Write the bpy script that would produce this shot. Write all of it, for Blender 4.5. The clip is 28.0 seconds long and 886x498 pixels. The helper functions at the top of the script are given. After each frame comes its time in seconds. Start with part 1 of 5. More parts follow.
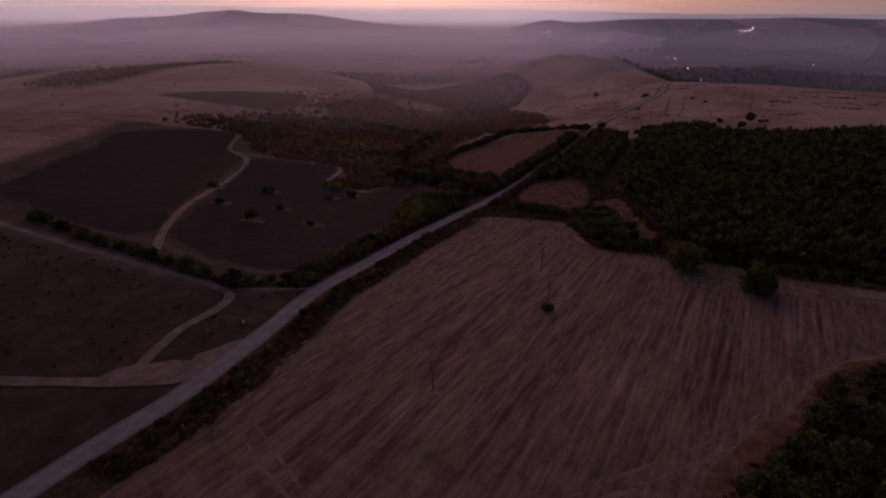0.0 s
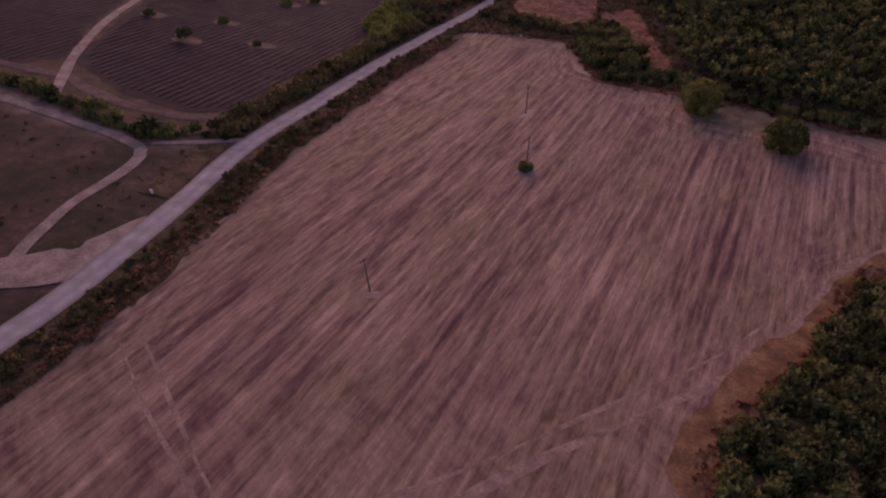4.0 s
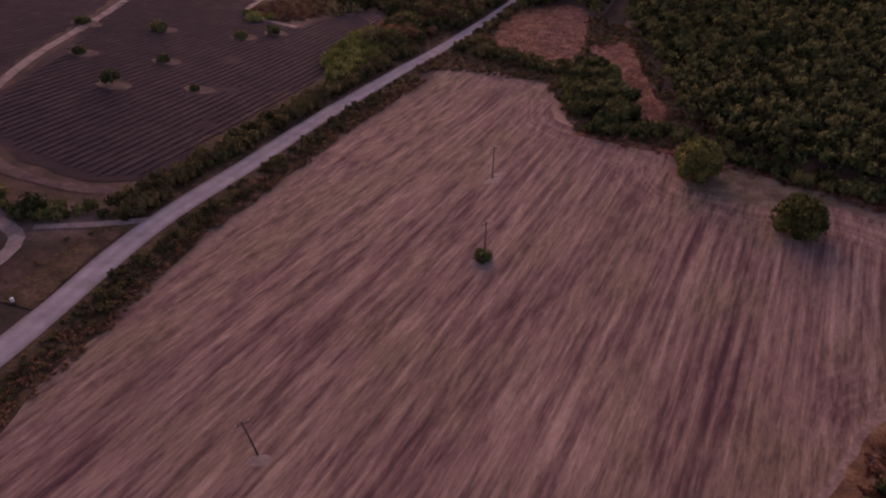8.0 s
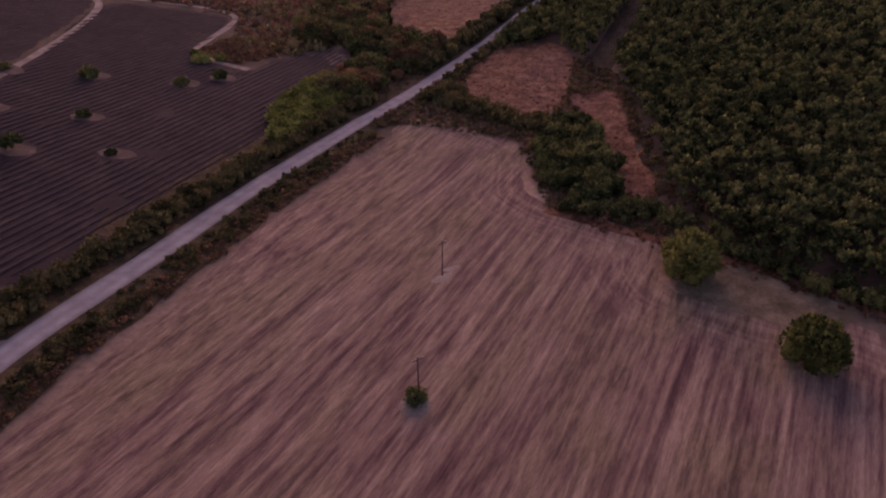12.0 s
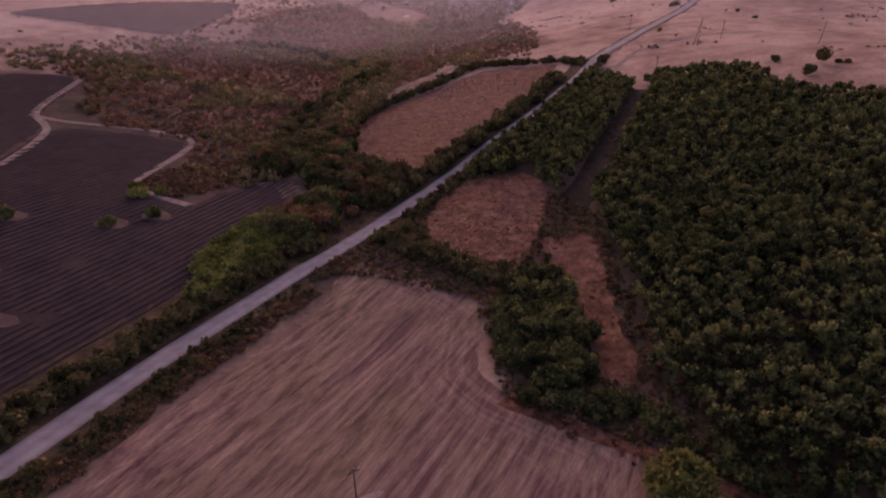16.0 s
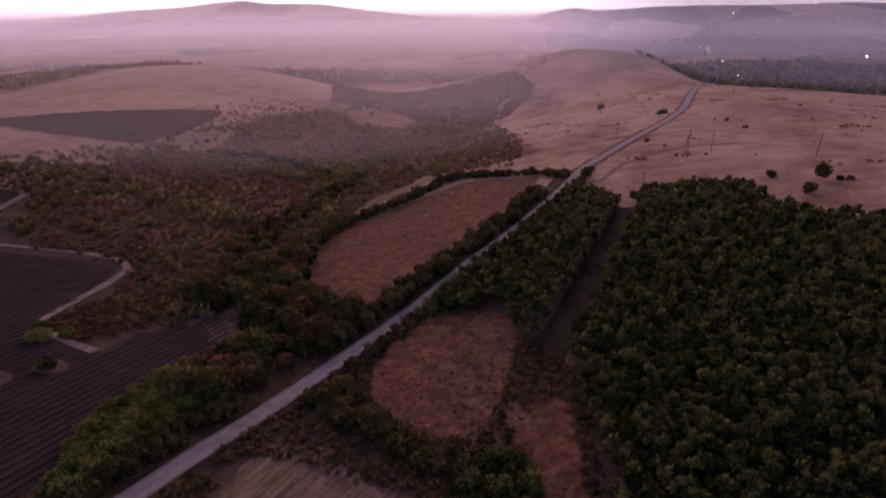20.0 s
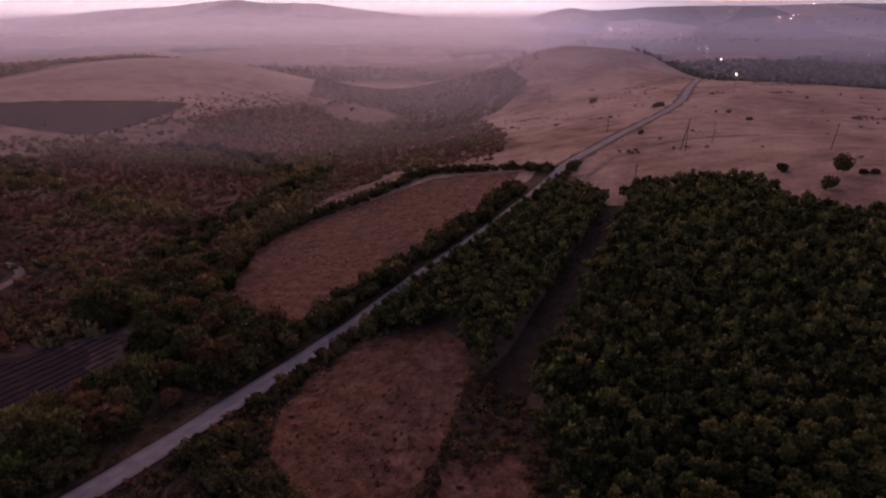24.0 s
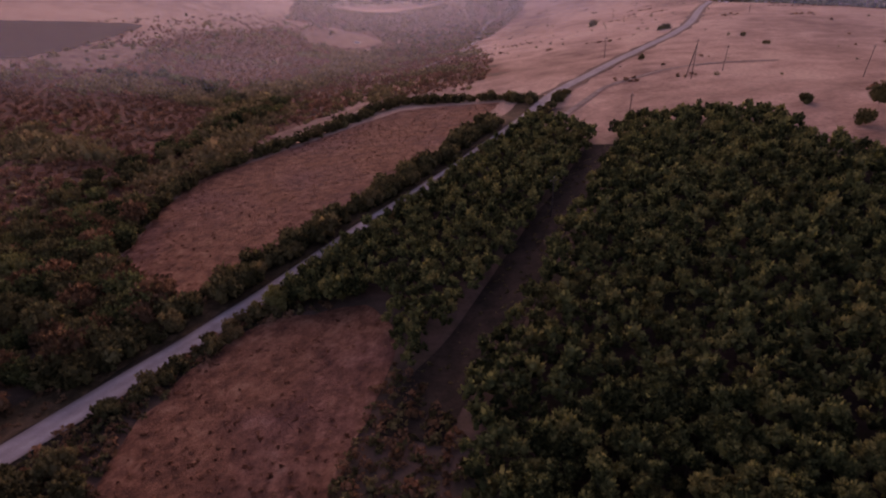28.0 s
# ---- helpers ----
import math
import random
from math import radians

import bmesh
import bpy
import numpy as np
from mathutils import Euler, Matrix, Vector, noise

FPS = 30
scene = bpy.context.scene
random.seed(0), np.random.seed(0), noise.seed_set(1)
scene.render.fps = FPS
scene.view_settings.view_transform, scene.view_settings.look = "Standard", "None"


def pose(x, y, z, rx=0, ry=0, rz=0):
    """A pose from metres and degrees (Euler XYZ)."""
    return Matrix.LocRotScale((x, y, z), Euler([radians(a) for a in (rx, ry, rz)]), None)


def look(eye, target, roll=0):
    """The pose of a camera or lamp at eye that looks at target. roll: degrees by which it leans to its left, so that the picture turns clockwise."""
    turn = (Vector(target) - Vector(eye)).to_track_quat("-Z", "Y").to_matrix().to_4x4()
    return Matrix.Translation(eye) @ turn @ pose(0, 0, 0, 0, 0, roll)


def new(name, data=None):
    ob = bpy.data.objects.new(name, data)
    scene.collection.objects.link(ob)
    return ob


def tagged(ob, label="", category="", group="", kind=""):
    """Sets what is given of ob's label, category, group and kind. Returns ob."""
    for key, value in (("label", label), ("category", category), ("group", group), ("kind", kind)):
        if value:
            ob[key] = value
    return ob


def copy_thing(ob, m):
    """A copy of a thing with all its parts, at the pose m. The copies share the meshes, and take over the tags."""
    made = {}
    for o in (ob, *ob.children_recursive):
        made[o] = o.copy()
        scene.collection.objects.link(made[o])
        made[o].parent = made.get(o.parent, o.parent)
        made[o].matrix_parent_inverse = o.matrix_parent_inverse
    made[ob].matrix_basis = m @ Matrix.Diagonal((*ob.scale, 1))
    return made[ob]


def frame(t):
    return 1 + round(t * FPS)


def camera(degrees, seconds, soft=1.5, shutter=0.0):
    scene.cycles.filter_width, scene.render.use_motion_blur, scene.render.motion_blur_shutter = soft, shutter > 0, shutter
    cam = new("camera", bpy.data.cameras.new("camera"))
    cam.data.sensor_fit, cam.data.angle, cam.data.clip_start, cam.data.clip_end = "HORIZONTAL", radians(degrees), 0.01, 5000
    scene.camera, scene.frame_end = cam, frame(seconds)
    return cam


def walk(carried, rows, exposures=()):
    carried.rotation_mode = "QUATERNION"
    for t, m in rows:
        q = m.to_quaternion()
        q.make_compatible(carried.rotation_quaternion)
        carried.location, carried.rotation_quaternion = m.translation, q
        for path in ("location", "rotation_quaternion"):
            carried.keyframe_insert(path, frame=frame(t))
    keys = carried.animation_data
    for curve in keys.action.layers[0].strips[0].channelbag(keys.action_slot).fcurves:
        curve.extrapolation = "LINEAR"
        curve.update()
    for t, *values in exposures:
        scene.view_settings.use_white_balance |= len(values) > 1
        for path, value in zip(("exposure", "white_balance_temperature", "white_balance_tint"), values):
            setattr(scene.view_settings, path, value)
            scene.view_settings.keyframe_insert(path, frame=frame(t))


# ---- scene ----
cam = camera(70.2, 28.0, soft=2.1)
# seconds, eye x y z, heading (clockwise from +y), pitch, roll
ROWS = [
    (0, 0.21, -0.97, 71.07, 1.23, -21.10, 0.72),
    (0.5, 2.05, 2.88, 71.15, 1.13, -23.77, 0.68),
    (1, 3.71, 6.73, 71.24, 1.02, -27.64, 0.65),
    (1.5, 5.22, 10.56, 71.40, 0.92, -31.38, 0.63),
    (2, 6.63, 14.34, 71.58, 0.85, -34.71, 0.63),
    (2.5, 8.04, 18.14, 71.69, 0.80, -37.54, 0.63),
    (4.5, 13.44, 33.71, 71.24, 0.57, -39.63, 1.04),
    (5, 15.06, 37.57, 71.01, 0.46, -39.57, 0.97),
    (5.5, 16.74, 41.32, 70.82, 0.31, -39.50, 0.88),
    (6, 18.33, 45.05, 70.72, 0.15, -39.43, 0.79),
    (6.5, 19.86, 48.82, 70.69, -0.00, -39.39, 0.71),
    (7, 21.38, 52.58, 70.74, -0.15, -39.38, 0.62),
    (7.5, 22.92, 56.34, 70.84, -0.29, -39.40, 0.54),
    (8, 24.47, 60.13, 70.92, -0.43, -39.40, 0.46),
    (8.5, 25.98, 63.94, 70.94, -0.55, -39.41, 0.40),
    (9, 27.46, 67.73, 70.89, -0.65, -39.39, 0.34),
    (9.5, 28.88, 71.48, 70.83, -0.71, -39.33, 0.30),
    (10, 30.25, 75.22, 70.81, -0.76, -39.30, 0.29),
    (10.5, 31.59, 78.93, 70.85, -0.79, -39.31, 0.28),
    (11, 32.95, 82.64, 70.90, -0.83, -39.30, 0.26),
    (11.5, 34.36, 86.34, 70.92, -0.89, -39.30, 0.25),
    (12, 35.85, 90.07, 70.91, -0.94, -38.68, 0.23),
    (12.5, 37.33, 93.80, 70.88, -0.98, -37.76, 0.22),
    (14.5, 43.01, 108.82, 70.78, -1.26, -33.92, 0.06),
    (15, 44.56, 112.51, 70.73, -1.30, -32.72, 0.03),
    (15.5, 46.15, 116.18, 70.71, -1.36, -31.53, 0.00),
    (16, 47.67, 119.87, 70.73, -1.41, -30.38, -0.01),
    (16.5, 49.16, 123.58, 70.77, -1.44, -29.24, -0.01),
    (17, 50.61, 127.31, 70.81, -1.47, -28.14, -0.01),
    (17.5, 52.04, 131.05, 70.84, -1.49, -27.04, -0.01),
    (18, 53.41, 134.77, 70.84, -1.49, -25.93, -0.00),
    (18.5, 54.74, 138.49, 70.79, -1.50, -24.85, 0.01),
    (19, 56.08, 142.22, 70.75, -1.50, -23.84, 0.03),
    (19.5, 57.46, 145.96, 70.76, -1.50, -22.91, 0.04),
    (20, 58.91, 149.70, 70.77, -1.50, -22.01, 0.04),
    (20.5, 60.41, 153.40, 70.78, -1.49, -21.78, 0.05),
    (21, 61.87, 157.14, 70.39, -1.45, -21.81, 0.06),
    (21.5, 63.32, 160.62, 69.00, -1.39, -21.82, 0.07),
    (23.5, 68.76, 176.59, 61.12, -1.27, -21.82, 0.26),
    (24, 70.40, 180.57, 59.26, -1.28, -21.84, 0.26),
    (24.5, 72.12, 184.56, 57.38, -1.30, -21.86, 0.26),
    (25, 73.80, 188.53, 55.53, -1.34, -21.89, 0.25),
    (25.5, 75.42, 192.44, 53.84, -1.38, -21.95, 0.24),
    (26, 76.92, 196.31, 52.27, -1.44, -21.93, 0.23),
    (26.5, 78.59, 199.96, 51.79, -1.47, -21.97, 0.24),
    (27, 79.95, 203.67, 51.34, -1.48, -22.77, 0.28),
    (27.5, 81.25, 207.31, 51.18, -1.46, -24.87, 0.32),
    (28, 82.41, 210.90, 51.16, -1.44, -27.87, 0.36),
]


def aim(x, y, z, heading, pitch, roll):
    a, b = radians(heading), radians(pitch)
    way = Vector((math.sin(a) * math.cos(b), math.cos(a) * math.cos(b), math.sin(b)))
    return look((x, y, z), Vector((x, y, z)) + way, roll)


EXPOSURES = [(t, e, 8200, tint) for t, e, tint in ((0.0, -1.65, 80), (1.0, -0.12, 84), (2.0, 0.3, 80), (5.0, 0.5, 73), (11.0, 0.5, 71), (16.0, 0.5, 70), (18.5, 0.48, 72), (19.0, 0.42, 72), (20.0, -0.1, 74), (21.0, -0.35, 75), (24.0, -0.42, 75), (26.3, -0.28, 75), (27.0, -0.25, 75), (28.0, 0.35, 71))]
walk(cam, [(t, aim(*p)) for t, *p in ROWS], EXPOSURES)

# ---- light: dusk, the sun just gone behind the haze ahead ----
world = bpy.data.worlds.new("dusk")
scene.world = world
world.use_nodes = True
wn = world.node_tree.nodes
sky = wn.new("ShaderNodeTexSky")
sky.sky_type, sky.sun_disc = "NISHITA", False
sky.sun_elevation, sky.sun_rotation = radians(13.0), radians(-6)
sky.air_density, sky.dust_density, sky.ozone_density = 1.0, 2.0, 2.5
wn["Background"].inputs["Strength"].default_value = 0.12
world.node_tree.links.new(sky.outputs[0], wn["Background"].inputs["Color"])

sun = new("sun", bpy.data.lights.new("sun", "SUN"))
sun.data.energy, sun.data.angle, sun.data.color = 0.5, radians(60), (1.0, 0.78, 0.80)
sun.matrix_world = look((0, 0, 0), (math.sin(radians(6)), -math.cos(radians(6)), -math.tan(radians(14))))


# ---- materials ----
class Nodes:
    """A material and the few node kinds that this place needs."""

    def __init__(self, name, rough=0.9):
        self.m = bpy.data.materials.new(name)
        self.m.use_nodes = True
        self.t = self.m.node_tree
        self.b = self.t.nodes["Principled BSDF"]
        self.b.inputs["Roughness"].default_value = rough
        self.b.inputs["Specular IOR Level"].default_value = 0.2

    def n(self, kind, **sets):
        node = self.t.nodes.new("ShaderNode" + kind)
        for key, value in sets.items():
            node.inputs[key.replace("_", " ")].default_value = value
        return node

    def link(self, a, b):
        self.t.links.new(a, b)

    def place(self, turn=0.0, stretch=(1, 1, 1)):
        at = self.n("NewGeometry")
        m = self.n("Mapping", Rotation=(0, 0, radians(-turn)), Scale=[1 / v for v in stretch])
        m.vector_type = "TEXTURE"
        self.link(at.outputs["Position"], m.inputs["Vector"])
        return m.outputs[0]

    def noise(self, scale, at=None, detail=4.0, rough=0.55):
        x = self.n("TexNoise", Scale=scale, Detail=detail, Roughness=rough)
        self.link(at or self.place(), x.inputs["Vector"])
        return x.outputs["Fac"]

    def ramp(self, fac, *stops):
        r = self.t.nodes.new("ShaderNodeValToRGB")
        e = r.color_ramp.elements
        while len(e) < len(stops):
            e.new(0.5)
        for k, (at, c) in zip(e, stops):
            k.position, k.color = at, (*c, 1) if len(c) == 3 else c
        self.link(fac, r.inputs["Fac"])
        return r.outputs["Color"]

    def grey(self, fac, lo, hi):
        r = self.n("MapRange")
        r.inputs["From Min"].default_value, r.inputs["From Max"].default_value = lo, hi
        self.link(fac, r.inputs["Value"])
        return r.outputs[0]

    def mix(self, fac, a, b, how="MIX"):
        x = self.t.nodes.new("ShaderNodeMix")
        x.data_type, x.blend_type = "RGBA", how
        for value, slot in ((fac, 0), (a, 6), (b, 7)):
            if isinstance(value, (int, float)):
                x.inputs[slot].default_value = value
            elif isinstance(value, tuple):
                x.inputs[slot].default_value = (*value, 1)
            else:
                self.link(value, x.inputs[slot])
        return x.outputs[2]

    def attr(self, name):
        a = self.n("Attribute")
        a.attribute_name = name
        return a.outputs["Fac"]

    def bump(self, fac, strength, distance):
        x = self.n("Bump", Strength=strength, Distance=distance)
        self.link(fac, x.inputs["Height"])
        self.link(x.outputs[0], self.b.inputs["Normal"])

    def done(self, colour):
        self.link(colour, self.b.inputs["Base Color"])
        return self.m


def ground_material():
    """Dry grassland with scrubby, greener and bare parts, and the ploughed plain far off."""
    k = Nodes("grassland")
    fine, mid, wide = k.noise(0.7, detail=8, rough=0.7), k.noise(0.09, detail=5), k.noise(0.018, detail=3)
    band = k.noise(0.06, k.place(-12, (0.4, 1.4, 1)), 8, 0.7)
    broad = k.noise(0.012, k.place(20, (1, 0.5, 1)), 5, 0.6)
    dry = k.ramp(k.mix(0.14, k.mix(0.66, mid, broad), band), (0.37, (0.215, 0.112, 0.078)), (0.45, (0.40, 0.235, 0.168)), (0.53, (0.56, 0.36, 0.262)), (0.66, (0.65, 0.455, 0.33)))
    patchy = k.noise(0.22, detail=6, rough=0.62)
    scrub = k.ramp(k.mix(0.5, mid, patchy), (0.36, (0.080, 0.054, 0.030)), (0.46, (0.145, 0.076, 0.045)), (0.54, (0.225, 0.096, 0.058)), (0.66, (0.32, 0.165, 0.106)))
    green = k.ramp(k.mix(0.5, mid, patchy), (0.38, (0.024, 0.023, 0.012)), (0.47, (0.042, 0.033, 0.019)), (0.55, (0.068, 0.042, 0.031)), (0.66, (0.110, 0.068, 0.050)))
    edge = k.grey(wide, -0.35, 1.35)
    s = k.mix(0.5, k.attr("scrub"), edge)
    c = k.mix(k.grey(s, 0.52, 0.72), dry, scrub)
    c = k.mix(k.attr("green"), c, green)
    cell = k.n("TexVoronoi", Scale=0.0042)
    k.link(k.place(18, (1, 0.55, 1)), cell.inputs["Vector"])
    sep = k.n("SeparateColor")
    k.link(cell.outputs["Color"], sep.inputs[0])
    plain = k.ramp(sep.outputs[0], (0.0, (0.03, 0.03, 0.025)), (0.3, (0.16, 0.10, 0.075)), (0.55, (0.42, 0.29, 0.21)), (0.8, (0.06, 0.055, 0.035)), (1.0, (0.36, 0.25, 0.18)))
    c = k.mix(k.attr("plain"), c, plain)
    c = k.mix(0.75, c, k.ramp(fine, (0.3, (0.55, 0.54, 0.53)), (0.7, (1.35, 1.33, 1.3))), "MULTIPLY")
    k.bump(fine, 0.5, 0.3)
    return k.done(c)


def stubble_material():
    """Mown straw in swaths, with purple-grey soil and weeds between, and a headland that follows the field's edge."""
    k = Nodes("stubble")
    swath = k.noise(0.36, k.place(28, (1, 0.016, 1)), 3, 0.6)
    line = k.noise(0.95, k.place(28, (1, 0.014, 1)), 2, 0.6)
    clump = k.noise(0.9, k.place(28, (1, 0.14, 1)), 5, 0.72)
    broken = k.noise(0.11, k.place(28, (1, 0.4, 1)), 5, 0.62)
    rim = k.attr("rim")
    turn = k.n("CombineXYZ")
    k.link(rim, turn.inputs[0])
    lap = k.noise(0.5, turn.outputs[0], 3, 0.6)
    loose = k.noise(0.3, k.place(-38, (1, 0.3, 1)), 6, 0.68)
    fine = k.noise(2.8, k.place(28, (1, 0.22, 1)), 5, 0.75)
    sep = k.n("SeparateXYZ")
    k.link(k.n("NewGeometry").outputs["Position"], sep.inputs[0])
    cross = k.grey(k.mix(0.5, k.grey(sep.outputs[1], 112.0, 72.0), broken), 0.45, 0.7)
    head = k.grey(k.mix(0.3, k.grey(rim, 17.0, 5.0), broken), 0.32, 0.72)
    a = k.mix(0.32, k.mix(0.5, swath, line), clump)
    a = k.mix(head, a, k.mix(0.5, k.mix(0.35, lap, loose), clump))
    a = k.mix(k.mix(0.35, (0, 0, 0), cross), a, loose)
    a = k.mix(0.09, a, broken)
    c = k.ramp(a, (0.38, (0.095, 0.045, 0.045)), (0.44, (0.168, 0.089, 0.076)), (0.49, (0.256, 0.148, 0.114)), (0.54, (0.35, 0.216, 0.160)), (0.61, (0.49, 0.322, 0.235)))
    weed = k.grey(k.mix(0.5, k.noise(0.045, detail=4), broken), 0.46, 0.62)
    c = k.mix(k.mix(0.7, (0, 0, 0), weed), c, k.ramp(clump, (0.38, (0.12, 0.085, 0.046)), (0.62, (0.33, 0.235, 0.14))))
    c = k.mix(0.42, c, k.ramp(fine, (0.32, (0.5, 0.47, 0.46)), (0.68, (1.5, 1.46, 1.42))), "MULTIPLY")
    k.bump(k.mix(0.5, clump, fine), 0.9, 0.35)
    return k.done(c)


def weeds_material():
    """Dry reddish weeds in faint drilled lines."""
    k = Nodes("brown_weeds")
    line, lump, grain = k.noise(1.0, k.place(27, (1, 0.45, 1)), 6, 0.75), k.noise(0.32, detail=7, rough=0.68), k.noise(1.6, detail=7, rough=0.8)
    wide = k.grey(k.noise(0.045, detail=4), 0.44, 0.68)
    mixed = k.mix(0.6, line, lump)
    warm = k.ramp(mixed, (0.38, (0.095, 0.036, 0.020)), (0.46, (0.195, 0.077, 0.041)), (0.54, (0.300, 0.130, 0.072)), (0.64, (0.43, 0.215, 0.125)))
    cool = k.ramp(mixed, (0.38, (0.085, 0.034, 0.026)), (0.46, (0.170, 0.071, 0.052)), (0.54, (0.250, 0.112, 0.083)), (0.64, (0.37, 0.19, 0.145)))
    c = k.mix(wide, warm, cool)
    c = k.mix(0.6, c, k.ramp(grain, (0.32, (0.5,) * 3), (0.68, (1.4,) * 3)), "MULTIPLY")
    k.bump(grain, 0.8, 0.5)
    return k.done(c)


def earth(name, dark, mid, light, scale=0.25, grain=2.0, relief=0.2):
    k = Nodes(name)
    k.b.inputs["Specular IOR Level"].default_value = 0.12
    a, b = k.noise(scale, detail=6), k.noise(grain, detail=5)
    c = k.ramp(a, (0.3, dark), (0.5, mid), (0.7, light))
    c = k.mix(0.6, c, k.ramp(b, (0.3, (0.6, 0.6, 0.6)), (0.7, (1.3, 1.3, 1.3))), "MULTIPLY")
    k.bump(b, 0.6, relief)
    return k.done(c)


def gravel_material():
    k = Nodes("gravel")
    a, b = k.noise(0.35, detail=6), k.noise(4.0, detail=5)
    c = k.ramp(a, (0.3, (0.27, 0.245, 0.24)), (0.5, (0.36, 0.33, 0.325)), (0.7, (0.44, 0.41, 0.40)))
    rut = k.attr("across")
    c = k.mix(k.ramp(rut, (0.0, (0.75,) * 3), (0.18, (0.1,) * 3), (0.3, (0.0,) * 3), (0.45, (0.25,) * 3), (0.55, (0.25,) * 3), (0.7, (0.0,) * 3), (0.82, (0.1,) * 3), (1.0, (0.75,) * 3)), c, (0.19, 0.15, 0.13))
    c = k.mix(0.4, c, k.ramp(b, (0.3, (0.7,) * 3), (0.7, (1.2,) * 3)), "MULTIPLY")
    k.bump(b, 0.4, 0.06)
    return k.done(c)


def leaf_material(name, dark, mid, light, odd):
    """Leaves: a tone for each plant, one for each spray of leaves, and a few turning ones."""
    k = Nodes(name, 0.85)
    k.b.inputs["Specular IOR Level"].default_value = 0.06
    at = k.n("NewGeometry")
    own = k.n("ObjectInfo")
    spot = k.grey(k.noise(0.34, detail=1), 0.32, 0.68)
    each = k.n("Math")
    each.operation = "ADD"
    k.link(k.attr("own"), each.inputs[0])
    k.link(own.outputs["Random"], each.inputs[1])
    self_tone = k.n("Math")
    self_tone.operation = "FRACT"
    k.link(each.outputs[0], self_tone.inputs[0])
    mine = self_tone.outputs[0]
    tone = k.mix(0.38, k.mix(0.35, at.outputs["Random Per Island"], spot), mine)
    c = k.ramp(tone, (0.22, dark), (0.48, mid), (0.8, light))
    c = k.mix(k.grey(mine, 0.72, 1.5), c, odd)
    c = k.mix(k.grey(k.noise(0.05, detail=3), 0.56, 1.15), c, odd)
    thin, both = k.n("BsdfTranslucent"), k.n("MixShader", Fac=0.42)
    k.link(c, thin.inputs["Color"])
    k.link(k.b.outputs[0], both.inputs[1])
    k.link(thin.outputs[0], both.inputs[2])
    k.link(both.outputs[0], k.t.nodes["Material Output"].inputs["Surface"])
    return k.done(c)


GROUND = ground_material()
STUBBLE = stubble_material()
GRAVEL = gravel_material()
DIRT = earth("dirt_track", (0.21, 0.148, 0.118), (0.31, 0.23, 0.19), (0.42, 0.325, 0.27), 0.3)
SOIL = earth("dark_soil", (0.032, 0.021, 0.024), (0.046, 0.030, 0.031), (0.070, 0.047, 0.044), 0.12)
ROWLEAF = earth("row_plants", (0.035, 0.024, 0.026), (0.050, 0.034, 0.035), (0.074, 0.052, 0.049), 0.3, 5.0)
WEEDS = weeds_material()
SPOT = earth("dry_spot", (0.09, 0.06, 0.05), (0.14, 0.092, 0.075), (0.2, 0.14, 0.11), 0.3)
VERGE = earth("verge_grass", (0.050, 0.036, 0.018), (0.088, 0.058, 0.030), (0.155, 0.096, 0.053), 0.35, 1.4, 0.4)
BARE = earth("bare_ground", (0.24, 0.17, 0.13), (0.33, 0.25, 0.2), (0.42, 0.33, 0.27), 0.1)
OAK = leaf_material("oak_leaves", (0.025, 0.034, 0.014), (0.097, 0.117, 0.044), (0.265, 0.270, 0.100), (0.25, 0.188, 0.063))
BUSH = leaf_material("bush_leaves", (0.050, 0.049, 0.021), (0.130, 0.117, 0.049), (0.252, 0.214, 0.094), (0.255, 0.15, 0.073))
LIME = leaf_material("fresh_leaves", (0.085, 0.105, 0.028), (0.19, 0.222, 0.058), (0.34, 0.35, 0.115), (0.24, 0.25, 0.075))
WALNUT = leaf_material("walnut_leaves", (0.036, 0.045, 0.015), (0.118, 0.132, 0.040), (0.275, 0.27, 0.085), (0.20, 0.185, 0.055))
RUST = leaf_material("turning_leaves", (0.105, 0.066, 0.034), (0.225, 0.124, 0.066), (0.38, 0.218, 0.12), (0.35, 0.14, 0.075))
DRYWEED = leaf_material("dry_weeds", (0.10, 0.042, 0.022), (0.24, 0.105, 0.058), (0.40, 0.20, 0.12), (0.32, 0.16, 0.10))
SCRUBLEAF = leaf_material("scrub_leaves", (0.144, 0.118, 0.054), (0.276, 0.214, 0.098), (0.432, 0.330, 0.156), (0.384, 0.216, 0.118))
REDSCRUB = leaf_material("red_scrub_leaves", (0.156, 0.088, 0.053), (0.300, 0.152, 0.090), (0.450, 0.244, 0.144), (0.400, 0.169, 0.103))
BARK = earth("bark", (0.05, 0.04, 0.03), (0.09, 0.07, 0.055), (0.14, 0.11, 0.09), 3.0, 12.0, 0.03)
POLEWOOD = earth("weathered_pole", (0.05, 0.04, 0.035), (0.085, 0.068, 0.06), (0.13, 0.11, 0.095), 2.0, 9.0, 0.01)


# ---- the lie of the land ----
GX, GY = (-360, -200, -60, 60, 180, 340, 520), (40, 170, 290, 410, 540, 700, 900, 1130)
SWELLS = np.array((-0.7, -1.7, 6.7, 3.8, 7.8, -1.2, -0.8, 0.2, 10.8, 8.4, -16.4, 4.8, 6.5, 1.2, 0.7, 8.4, -4.7, -1.6, 14.8, 13.2, 9, -0.9, 6.7, -14, 0.8, 0.3, -8.9, 12.8, -3, 25.6, -7.7, -4, 18.9, -9.8, 6.5, -30.1, 15.8, -18.2, -27, 16.5, 9.6, -1.5, -11.2, 61.4, 9, -39.8, -6.7, 15.6, -24.7, -10, -19.4, -47, -22.7, 37.2, 26, -70.6)).reshape(8, 7)
